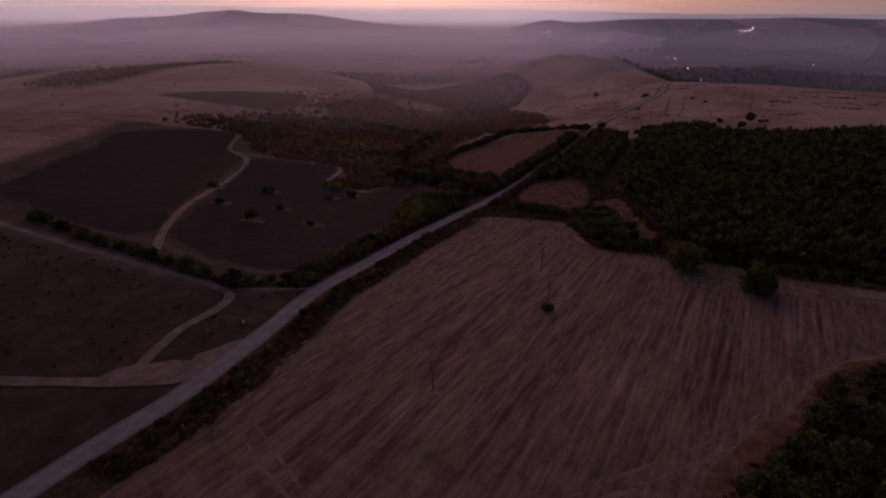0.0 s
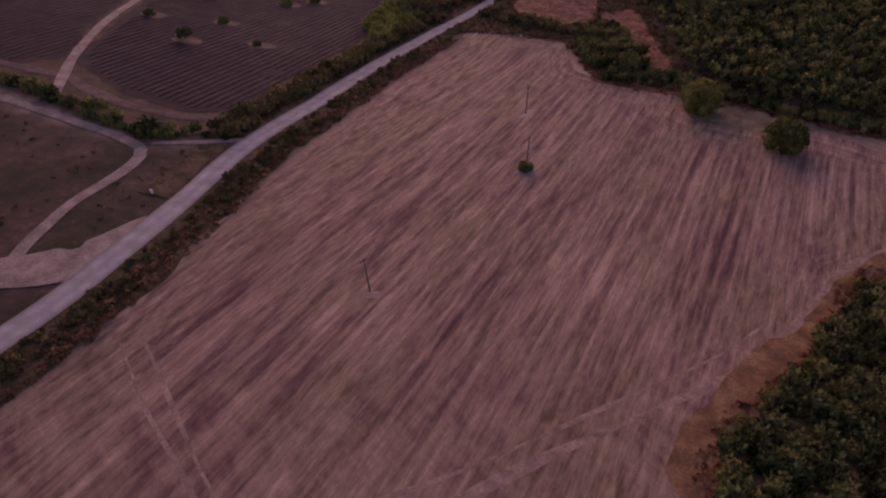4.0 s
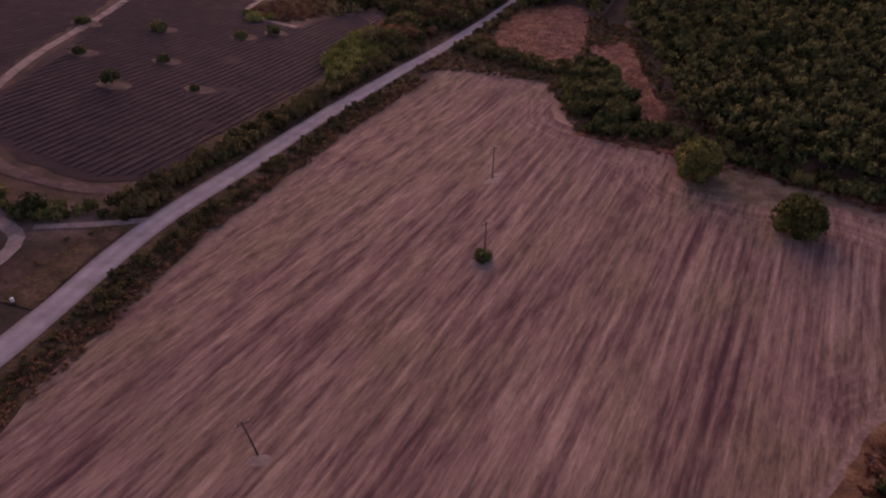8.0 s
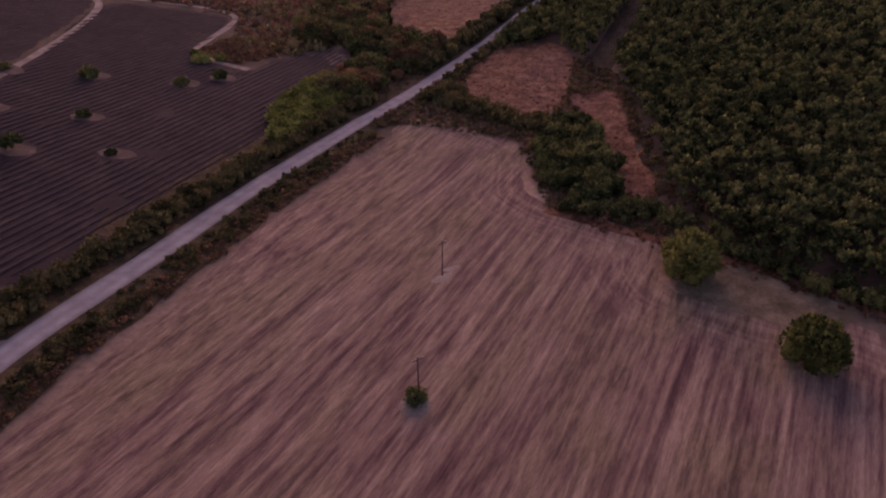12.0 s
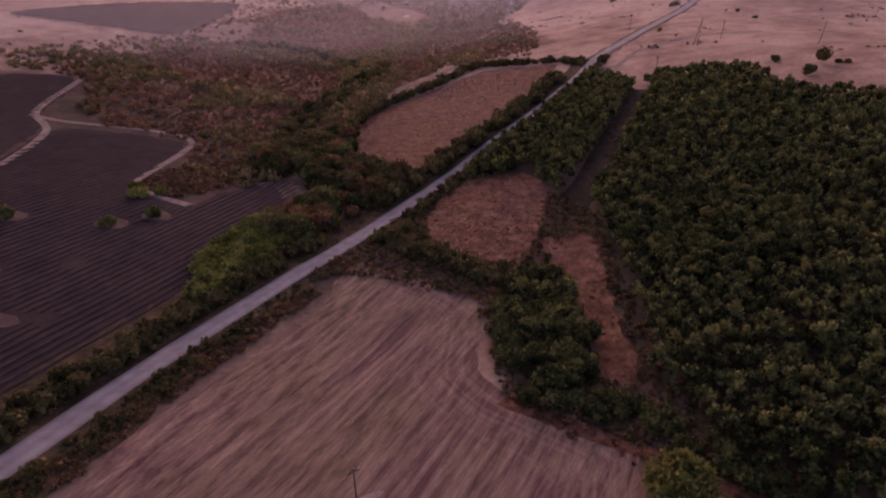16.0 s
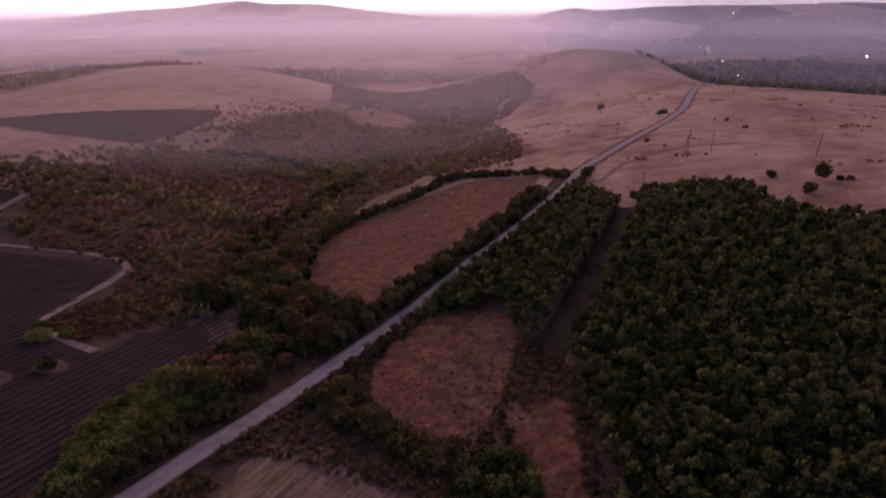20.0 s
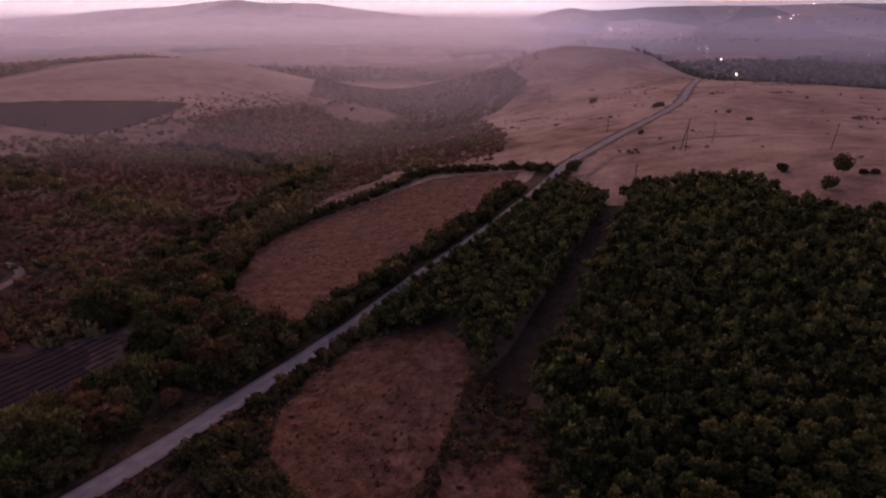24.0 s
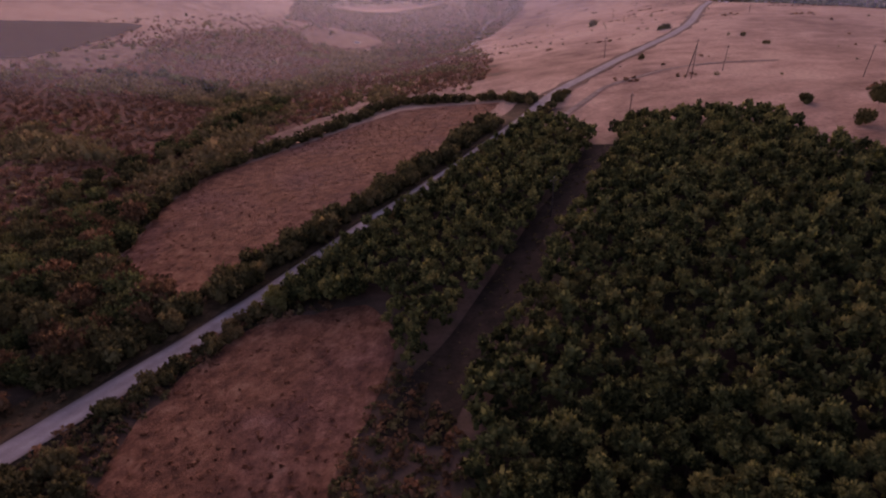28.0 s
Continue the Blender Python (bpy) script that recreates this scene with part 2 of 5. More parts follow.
PLAIN = -80.0


def ease(a, b, v):
    t = np.clip((v - a) / (b - a), 0, 1)
    return t * t * (3 - 2 * t)


def height(x, y):
    """The ground's height: rolling upland, the plain below it, and the hills at the horizon."""
    x, y = np.asarray(x, float), np.asarray(y, float)
    z = np.full(np.broadcast(x, y).shape, -8.0)
    for j, gy in enumerate(GY):
        r = np.interp(gy, (40, 540, 1130), (120, 140, 210))
        for i, gx in enumerate(GX):
            z = z + SWELLS[j, i] * np.exp(-((x - gx) ** 2 + (y - gy) ** 2) / (2 * r * r))
    edge = np.interp(x, (-10, 0, 250), (1000, 1000, 1250))
    out, way = np.hypot(x - 60, y - 160), np.degrees(np.arctan2(x - 60, y - 160))
    right = ease(0, 300, out - np.interp(way, (10, 15, 17.5, 20, 21, 33, 45), (1250, 1140, 1050, 900, 830, 690, 600))) * (way > 0)
    s = np.maximum(np.maximum(ease(0, 330, y - edge), right), ease(430, 900, -x) * 0.9)
    return z * (1 - s) + PLAIN * s + hills(x, y)


RIDGE = ((-60, -32.6, -29, -25.2, -21.2, -17.8, -16.2, -14.7, -10.2, -5.5, -0.7, 3.2, 6.6, 8.5, 10.1, 11.8, 15.9, 22.4, 28.4, 34.4, 60),
         (-2.2, -1.86, -1.56, -1.2, -0.98, -0.66, -0.47, -0.63, -0.81, -1.3, -1.8, -2.12, -1.8, -1.27, -1.02, -1.18, -0.85, -0.74, -0.55, -0.51, -0.6))


def hills(x, y):
    """The ridge at the horizon, whose rise follows the bearing, its foothills and the far rim."""
    far, way = np.hypot(x, y), np.degrees(np.arctan2(x, y))
    rise = np.interp(way, *RIDGE)
    crest = 71 + 3400 * np.tan(np.radians(rise)) - PLAIN
    near = np.exp(-((far - 3400) / np.where(far < 3400, 520, 300)) ** 2)
    rough = 6 * np.sin(x / 90.0 + y / 140.0) * np.sin(y / 110.0) * np.exp(-((far - 3000) / 500) ** 2)
    return crest * near + rough + (124 + 6 * np.sin(x / 410.0)) * ease(4300, 4750, far) * (y > 0)


def land(x, y):
    return float(height(x, y))


def mesh_object(name, verts, faces, material, smooth=True):
    me = bpy.data.meshes.new(name)
    me.from_pydata([tuple(v) for v in verts], [], [tuple(f) for f in faces])
    me.materials.append(material)
    if smooth:
        me.shade_smooth()
    return new(name, me)


def child(ob, parent, label=""):
    ob.parent = parent
    return tagged(ob, label) if label else ob


def inside(poly, x, y):
    """Whether the points lie in the polygon."""
    x, y = np.asarray(x, float), np.asarray(y, float)
    hit = np.zeros(x.shape, bool)
    for (ax, ay), (bx, by) in zip(poly, poly[1:] + poly[:1]):
        cross = ((ay > y) != (by > y)) & (x < (bx - ax) * (y - ay) / (by - ay + 1e-9) + ax)
        hit ^= cross
    return hit


def reach(line, x, y, closed=False):
    """The distance of the points from a line of corners."""
    x, y = np.asarray(x, float), np.asarray(y, float)
    best = np.full(x.shape, 1e9)
    ends = line[1:] + line[:1] if closed else line[1:]
    for (ax, ay), (bx, by) in zip(line, ends):
        dx, dy = bx - ax, by - ay
        t = np.clip(((x - ax) * dx + (y - ay) * dy) / (dx * dx + dy * dy + 1e-9), 0, 1)
        best = np.minimum(best, np.hypot(x - ax - t * dx, y - ay - t * dy))
    return best


def soft(poly, x, y, wide):
    """How far inside a polygon the points lie, from 0 to 1 over its edge."""
    far = reach(poly, x, y, True)
    return np.clip(0.5 + np.where(inside(poly, x, y), far, -far) / wide, 0, 1)


def rounded(line, step=3.0, closed=False, ragged=0.0, seed=0):
    """A smooth line through the corners, in even steps."""
    p = [Vector((*c, 0)) for c in line]
    n = len(p)
    out = []
    for i in range(n if closed else n - 1):
        a, b, c, d = (p[(i + k) % n] if closed else p[min(max(i + k, 0), n - 1)] for k in (-1, 0, 1, 2))
        m = max(1, int((c - b).length / step))
        for j in range(m):
            t = j / m
            q = 0.5 * (2 * b + (c - a) * t + (2 * a - 5 * b + 4 * c - d) * t * t + (3 * b - a - 3 * c + d) * t ** 3)
            if ragged:
                w = noise.noise_vector(Vector((q.x * 0.21, q.y * 0.21, seed)))
                q = q + ragged * Vector((w.x, w.y, 0))
            out.append((q.x, q.y))
    if not closed:
        out.append(line[-1])
    return out


def stretch(line, lo, hi):
    return [p for p in line if lo <= p[1] <= hi]


PR = np.random.default_rng(7)


def beside(line, off):
    """The line moved sideways, to its right."""
    out = []
    for i, (x, y) in enumerate(line):
        a, b = line[max(i - 1, 0)], line[min(i + 1, len(line) - 1)]
        d = Vector((b[0] - a[0], b[1] - a[1])).normalized()
        out.append((x + d.y * off, y - d.x * off))
    return out


# ---- where things lie ----
ROAD = [(-75, 40), (-56, 80), (-47.5, 97), (-42.8, 110), (-37.5, 128), (-31, 153.5), (-19.8, 180), (-6.5, 212), (7.9, 240), (18, 257), (30, 278), (46, 305.5), (60.3, 333.5),
        (78, 363), (100, 405), (115.5, 439.5), (135, 471), (164, 516), (191, 558), (218, 610), (254, 700), (292, 793), (322, 870), (332, 915), (331, 960), (318, 1010), (300, 1070)]
STUBBLE_EDGE = [(-64, 52), (-52, 71), (-46.6, 76), (-41.5, 83), (-37, 90), (-38, 97), (-36.2, 105), (-32, 117), (-26.5, 128), (-21.5, 140), (-15.5, 155), (-8.8, 171), (-2.5, 191), (6.8, 207), (14, 217), (19, 228), (20.7, 241), (23.5, 246),
                (33, 245), (41, 240), (48.5, 235), (53, 228), (53, 218), (51.5, 208), (56, 202), (64, 196.5), (70, 192.5), (75, 188), (72.8, 177), (74, 173), (83, 167.5), (88.5, 164), (98, 163.5), (104, 158.5), (114, 147),
                (140, 127), (150, 112), (118, 114), (94, 112.5), (82.5, 108.7), (74, 98), (63, 87), (51, 79), (45.5, 72.5), (43, 67.5), (52, 64), (70, 60.5), (100, 58), (100, 40), (20, 40)]
FIELD_B = [(-93, 290), (-95, 331), (-75, 337), (-57, 336), (-50, 330), (-48, 308), (-50, 291), (-41, 284), (-29, 280), (-22, 292), (-12, 303), (-2, 303), (0, 290), (-5, 274), (-12.5, 256),
           (-12, 240), (-13, 229), (-20.4, 212), (-25, 198.5), (-29.8, 185), (-35, 174), (-39.5, 168), (-48.7, 167), (-61, 170.8), (-69, 175.5), (-78, 183.5), (-83.5, 190), (-86, 206), (-88, 250)]
FIELD_A = [(-155, 222), (-163, 277), (-164, 306), (-172, 345), (-148, 382), (-123, 394), (-114, 372), (-110, 350), (-99, 325), (-94, 269), (-92, 223), (-88, 196), (-92, 186), (-103, 184), (-117, 192), (-142, 208)]
FIELD_E = [(-205, 492), (-183, 536), (-150, 590), (-123, 628), (-114, 560), (-114, 530), (-118, 498), (-138, 489), (-192, 484)]
BROWN_1 = [(49.5, 297.5), (58.5, 299.8), (67, 300.5), (71.5, 295.5), (73.6, 286), (71.5, 275), (69, 262), (66, 254.5), (62.5, 247.5), (57, 246.5), (50, 250.3), (43, 257.5), (39.5, 266), (40.2, 274), (42.6, 285)]
BROWN_2 = [(16, 312), (10.5, 334.5), (8, 360), (10.5, 379), (22, 395), (36, 416), (56, 442), (68, 446.5), (92, 440), (96, 434), (85, 404), (71, 377), (57, 349), (45, 327), (34, 308), (25, 302)]
STRIP = [(68, 256), (80.3, 257), (81.3, 249), (80.5, 235), (80, 222), (80.3, 209), (78.5, 202.5), (73.3, 205), (73, 217), (71.6, 230), (70.8, 240)]
FOREST = [(124, 378), (112, 345), (104, 324), (90, 293), (83, 277), (84, 255), (84, 234), (84, 218), (82, 202), (86, 194), (91, 184), (98, 176), (112, 165), (132, 150), (170, 140), (225, 170),
          (250, 240), (245, 290), (215, 306), (190, 318), (170, 334), (162, 350), (165, 372), (155, 384), (132, 386)]
CUTTING = [(120.7, 370.3), (110.0, 345.0), (101.7, 327.0), (94.5, 309.8), (89.2, 294.9), (83.6, 283.1)]
FOREST_2 = [(51, 304), (60, 324), (79, 354), (92, 380), (103, 402), (114, 394), (119, 372), (107, 343), (99, 325), (86, 302), (76, 281), (73, 287), (70, 302), (58, 302)]
SCRUB = [(-84, 343), (-59, 346), (-47, 337), (-44, 305), (-27, 288), (-16, 306), (-2, 311), (9, 322), (5, 367), (14, 413), (40, 476), (64, 480), (106, 503), (90, 600), (68, 734), (6, 664),
         (-56, 740), (-92, 653), (-103, 517), (-113, 451), (-145, 417)]
WET = [(-70, 780), (-48, 800), (0, 800), (22, 760), (8, 690), (40, 640), (80, 700), (110, 800), (160, 1000), (140, 1130), (0, 1150), (-120, 1010), (-90, 900)]
BANK = [(-105, 495), (-112, 522), (-103, 557), (-94, 573), (-85, 538), (-88, 507)]
QUARRY = [(-46, 740), (-30, 790), (0, 790), (16, 762), (0, 712), (-28, 700)]
GREEN_SLOPE = [(-240, 30), (-78, 36), (-45, 100), (-34, 148), (-58, 151), (-108, 172), (-240, 215)]


# ---- the ground ----
def spaced(parts):
    out = [parts[0][0]]
    for a, b, step in parts:
        m = max(1, round((b - a) / step))
        out += [a + (b - a) * (i + 1) / m for i in range(m)]
    return np.array(out)


def build_ground():
    xs = spaced([(-4700, -1500, 90), (-1500, -500, 30), (-500, -220, 9), (-220, 300, 4), (300, 700, 10), (700, 1500, 32), (1500, 4700, 90)])
    ys = spaced([(-900, 0, 60), (0, 60, 10), (60, 500, 4), (500, 900, 7), (900, 1500, 12), (1500, 2400, 40), (2400, 4980, 55)])
    gx, gy = np.meshgrid(xs, ys)
    z = height(gx, gy)
    wob = np.array([noise.noise(Vector((x * 0.03, y * 0.03, 0))) for x, y in zip(gx.ravel(), gy.ravel())]).reshape(z.shape)
    z = z + 0.25 * wob * (np.hypot(gx, gy) < 1400)
    nx = len(xs)
    verts = np.stack([gx, gy, z], -1).reshape(-1, 3)
    i = (np.arange(len(ys) - 1)[:, None] * nx + np.arange(nx - 1)).ravel()
    ob = mesh_object("ground", verts.tolist(), np.stack([i, i + 1, i + 1 + nx, i + nx], 1).tolist(), GROUND)
    scrub = np.where(inside(SCRUB, gx, gy) | inside(WET, gx, gy), 1.0, np.clip(1 - reach(SCRUB, gx, gy, True) / 35, 0, 1) * 0.7)
    valley = np.exp(-((gx - 15 - (gy - 700) * 0.12) / 75) ** 2) * ease(640, 760, gy) * (1 - ease(1150, 1350, gy))
    road = np.clip(1.7 - reach(ROAD, gx, gy) / 11, 0, 1) * (gy < 420)
    near = 0.85 * soft([(-20, 150), (10, 215), (30, 236), (56, 222), (60, 190), (110, 150), (130, 200), (115, 330), (60, 330), (20, 262)], gx, gy, 14)
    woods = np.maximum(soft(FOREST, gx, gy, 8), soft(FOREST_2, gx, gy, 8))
    slope = np.maximum(0.9 * soft(GREEN_SLOPE, gx, gy, 5), 0.78 * soft([(-175, 195), (-110, 174), (-60, 150), (-52, 104), (-40, 108), (-22, 190), (2, 300), (-40, 345), (-105, 395), (-185, 380)], gx, gy, 10))
    scrub = np.maximum(scrub, 0.9 * soft([(-170, 50), (-75, 40), (-45, 103), (-33, 140), (-33, 152), (-50, 147), (-75, 156), (-108, 170), (-170, 198)], gx, gy, 10))
    scrub = np.maximum(scrub, 0.85 * soft([(-175, 195), (-110, 174), (-60, 153), (-36, 155), (-22, 190), (2, 300), (-40, 348), (-105, 402), (-185, 385)], gx, gy, 12))
    for edge in ([(112, 394), (126, 428), (150, 448), (190, 436), (225, 418), (215, 392), (150, 376), (125, 380)], [(166, 380), (204, 361), (300, 335), (330, 300), (183, 318), (160, 342)]):
        scrub = np.maximum(scrub, 0.6 * soft(edge, gx, gy, 26))
    scrub = np.maximum(scrub, 0.62 * soft([(95, 540), (125, 580), (165, 700), (195, 830), (160, 960), (115, 920), (88, 760)], gx, gy, 50))
    scrub = np.minimum(scrub, 1 - 0.45 * soft([(-150, 424), (-119, 445), (-98, 440), (-90, 408), (-116, 392)], gx, gy, 16))
    me = ob.data
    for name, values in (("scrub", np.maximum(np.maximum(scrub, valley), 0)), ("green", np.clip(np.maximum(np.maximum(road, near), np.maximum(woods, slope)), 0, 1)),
                         ("plain", ease(1180, 1330, gy + np.clip(np.abs(gx) - 380, 0, 500) * 0.9))):
        me.attributes.new(name, "FLOAT", "POINT").data.foreach_set("value", values.astype(np.float32).ravel())
    return tagged(ob, "rolling dry grassland with scrub, falling to a hazy plain", "ground", kind="structure")


ground = build_ground()
WOB = lambda x, y: 0.25 * noise.noise(Vector((x * 0.03, y * 0.03, 0)))


def top(x, y):
    """The height of the ground sheet."""
    return land(x, y) + WOB(x, y)


def patch(name, edge, material, step=4.0, lift=0.10, ragged=1.0, seed=1, label="", category="field"):
    """A field that lies on the ground, with a ragged edge."""
    from mathutils import geometry
    loop = rounded(edge, 2.0, True, ragged, seed)
    px, py = [p[0] for p in loop], [p[1] for p in loop]
    gx, gy = np.meshgrid(np.arange(min(px), max(px), step), np.arange(min(py), max(py), step))
    keep = inside(loop, gx, gy) & (reach(loop, gx, gy, True) > step * 0.4)
    pts = loop + list(zip(gx[keep].tolist(), gy[keep].tolist()))
    n = len(loop)
    vs, _, fs, *_ = geometry.delaunay_2d_cdt([Vector(p) for p in pts], [(i, (i + 1) % n) for i in range(n)], [], 1, 1e-4)
    x, y = np.array([v.x for v in vs]), np.array([v.y for v in vs])
    z = height(x, y) + np.array([WOB(a, b) for a, b in zip(x, y)]) + lift
    ob = mesh_object(name, np.stack([x, y, z], 1).tolist(), fs, material)
    ob.data.attributes.new("rim", "FLOAT", "POINT").data.foreach_set("value", reach(edge, x, y, True).astype(np.float32))
    return tagged(ob, label, category, kind="structure")


def ribbon(name, line, width, material, lift=0.16, seed=3, label="", category="road", wave=0.25):
    """A road or track that follows the ground."""
    c = rounded(line, 2.5)
    v, f, across = [], [], []
    cols = (0.0, 0.2, 0.5, 0.8, 1.0)
    for i, (x, y) in enumerate(c):
        a, b = c[max(i - 1, 0)], c[min(i + 1, len(c) - 1)]
        d = Vector((b[0] - a[0], b[1] - a[1])).normalized()
        w = width * (1 + wave * noise.noise(Vector((x * 0.08, y * 0.08, seed))))
        for t in cols:
            px, py = x + d.y * w * (t - 0.5), y - d.x * w * (t - 0.5)
            v.append((px, py, top(px, py) + lift - 0.05 * abs(t - 0.5)))
            across.append(t)
    m = len(cols)
    for i in range(len(c) - 1):
        f += [(i * m + j, i * m + j + 1, (i + 1) * m + j + 1, (i + 1) * m + j) for j in range(m - 1)]
    ob = mesh_object(name, v, f, material)
    ob.data.attributes.new("across", "FLOAT", "POINT").data.foreach_set("value", across)
    return tagged(ob, label, category, kind="structure")


patch("stubble_field", STUBBLE_EDGE, STUBBLE, 4, 0.10, 1.5, 1, "pale mown stubble field with long straw swaths")
patch("row_field", FIELD_B, SOIL, 4, 0.10, 1.5, 2, "dark purple-brown soil of a row-planted field")
patch("row_field", FIELD_A, SOIL, 5, 0.12, 2, 3, "dark purple-brown field beyond the dirt track")
patch("ploughed_field", FIELD_E, SOIL, 5, 0.45, 3, 4, "dark ploughed field among pale pasture")
patch("weedy_field", BROWN_1, WEEDS, 3, 0.12, 1, 5, "small reddish-brown weedy field beside the road")
patch("weedy_field", BROWN_2, WEEDS, 4, 0.12, 1.5, 6, "long reddish-brown weedy field behind a hedge")
patch("weedy_strip", STRIP, WEEDS, 3, 0.12, 1.5, 7, "narrow strip of brown grass beside the wood")
ribbon("road", beside(ROAD, 0.8), 4.9, GRAVEL, 0.22, 3, "long straight pale gravel road with worn wheel tracks", wave=0.1)
ribbon("road_verge", beside(stretch(ROAD, 40, 256), 6.6), 8.5, VERGE, 0.14, 31, "dark weedy verge between road and stubble", "verge", 0.5)
ribbon("road_verge", beside(stretch(ROAD, 120, 440), -5.2), 6.0, VERGE, 0.14, 32, "dark weedy verge beside the road", "verge", 0.5)
TALLGRASS = earth("tall_dry_grass", (0.135, 0.066, 0.034), (0.235, 0.122, 0.062), (0.35, 0.20, 0.108), 0.3, 2.2, 0.4)
patch("rough_grass", [(101, 116), (84, 112), (71, 100), (58, 91), (47, 81), (41, 71), (48, 63), (72, 59.5), (104, 66), (118, 100)], TALLGRASS, 3, 0.14, 1.5, 45, "orange-brown rough grass round the corner bushes", "grass")
ribbon("field_margin", beside(stretch(ROAD, 166, 262), -12.0), 9.0, VERGE, 0.12, 34, "dark grassy margin between hedge and row field", "verge", 0.4)
SHOULDER = earth("weedy_shoulder", (0.105, 0.065, 0.045), (0.17, 0.105, 0.075), (0.25, 0.16, 0.115), 0.2, 1.2)
ribbon("road_shoulder", beside(stretch(ROAD, 436, 1080), 0.8), 9.0, SHOULDER, 0.17, 36, "brown weedy shoulders of the gravel road", "road", 0.5)
ribbon("rough_edge", [(56, 200), (66, 193), (75, 188), (84, 181), (96, 172), (112, 159), (132, 142)], 3.2, WEEDS, 0.15, 33, "rusty rough grass along the wood's edge", "grass", 0.6)
MARGIN = earth("dusty_margin", (0.085, 0.055, 0.047), (0.125, 0.083, 0.07), (0.19, 0.13, 0.11), 0.25)
ribbon("field_margin", [(-118, 190), (-107, 186.5), (-91, 181), (-82, 180), (-76, 175), (-66, 168.6), (-57, 164.9), (-47, 163.4), (-38, 164.5)], 3.2, MARGIN, 0.13, 35, "dusty margin below the row fields", "verge", 0.6)
ribbon("dirt_track", [(-31, 155), (-41.5, 151.5), (-50, 149.5)], 1.7, DIRT, 0.16, 4, "narrow dirt track joining the road")
ribbon("dirt_track", [(-150, 192), (-108, 172), (-90, 164.5), (-73, 157.5), (-57, 150.5), (-51, 146), (-50.5, 140), (-52.5, 133), (-55.3, 125.5), (-56.5, 117.5), (-57, 109), (-54, 104)], 2.6, DIRT, 0.17, 5, "winding pale dirt track through grassland")
ribbon("dirt_track", [(-120, 99), (-90, 100), (-68, 101.3), (-59, 102), (-50, 103.6), (-43, 108)], 3.2, DIRT, 0.15, 6, "dirt track joining the gravel road")
ribbon("dirt_track", [(-119, 396), (-112, 349), (-96.5, 327), (-90.5, 282), (-90, 228), (-86.5, 197), (-82, 178), (-79, 168)], 2.6, DIRT, 0.18, 7, "pale dirt track between two dark fields")
ribbon("dirt_track", [(-111, 343), (-98, 341), (-80, 343), (-61, 343), (-50, 337), (-48, 324), (-50.5, 293), (-42, 286), (-29, 280)], 2.4, DIRT, 0.18, 8, "pale dirt track along a field edge")

# ---- plants ----
def ball(centre, radius, seed, sub=1):
    """A lumpy hull: vertices and faces."""
    bm = bmesh.new()
    bmesh.ops.create_icosphere(bm, subdivisions=sub, radius=1.0)
    v = []
    for p in bm.verts:
        k = 0.9 + 0.3 * noise.noise(p.co * 1.9 + Vector((seed, seed * 0.7, 0)))
        v.append((centre[0] + p.co.x * radius[0] * k, centre[1] + p.co.y * radius[1] * k, centre[2] + p.co.z * radius[2] * k))
    f = [tuple(q.index for q in t.verts) for t in bm.faces]
    bm.free()
    return np.array(v), f


def foliage(rng, radius, tall, lobes, sprays, size, sub=1, low=0.25):
    """A crown of lobes, each a ragged hull set with folded sprays of leaves."""
    V, Fc, count = [], [], 0
    for n in range(lobes):
        a = rng.uniform(0, 6.283)
        r = radius * (0.0 if n == 0 else rng.uniform(0.35, 0.68))
        own = radius * (rng.uniform(0.6, 0.72) if n == 0 else rng.uniform(0.36, 0.55))
        up = rng.uniform(0.45, 0.6) - (0.12 if low < 0.2 else 0) if n == 0 else rng.uniform(low, 0.78 - 0.35 * r / radius)
        c = np.array((r * math.cos(a), r * math.sin(a), tall * up))
        rz = min(own * rng.uniform(0.85, 1.1), tall * (1.0 - up) + 0.25 * own)
        if sub:
            v, f = ball(c, (own * 0.84, own * 0.84, rz * 0.84), rng.uniform(0, 50), sub)
            V.append(v)
            Fc += [tuple(i + count for i in t) for t in f]
            count += len(v)
        for _ in range(sprays):
            d = rng.normal(size=3)
            d[2] = d[2] * 0.9 + 0.25
            d /= np.linalg.norm(d) + 1e-9
            at = c + d * np.array((own, own, rz)) * rng.uniform(0.82, 1.1)
            out = d + rng.normal(size=3) * 0.8 + np.array((0, 0, 0.2))
            out /= np.linalg.norm(out)
            side = np.cross(out, rng.normal(size=3))
            side /= np.linalg.norm(side) + 1e-9
            ahead = np.cross(out, side)
            s = size * rng.uniform(0.6, 1.35)
            drop = -out * s * 0.3
            V.append(np.array([at - ahead * s * 0.7, at + side * s * 0.55 + drop, at + ahead * s * 0.8, at - side * s * 0.55 + drop]))
            Fc += [(count, count + 1, count + 2), (count, count + 2, count + 3)]
            count += 4
    return np.concatenate(V), Fc


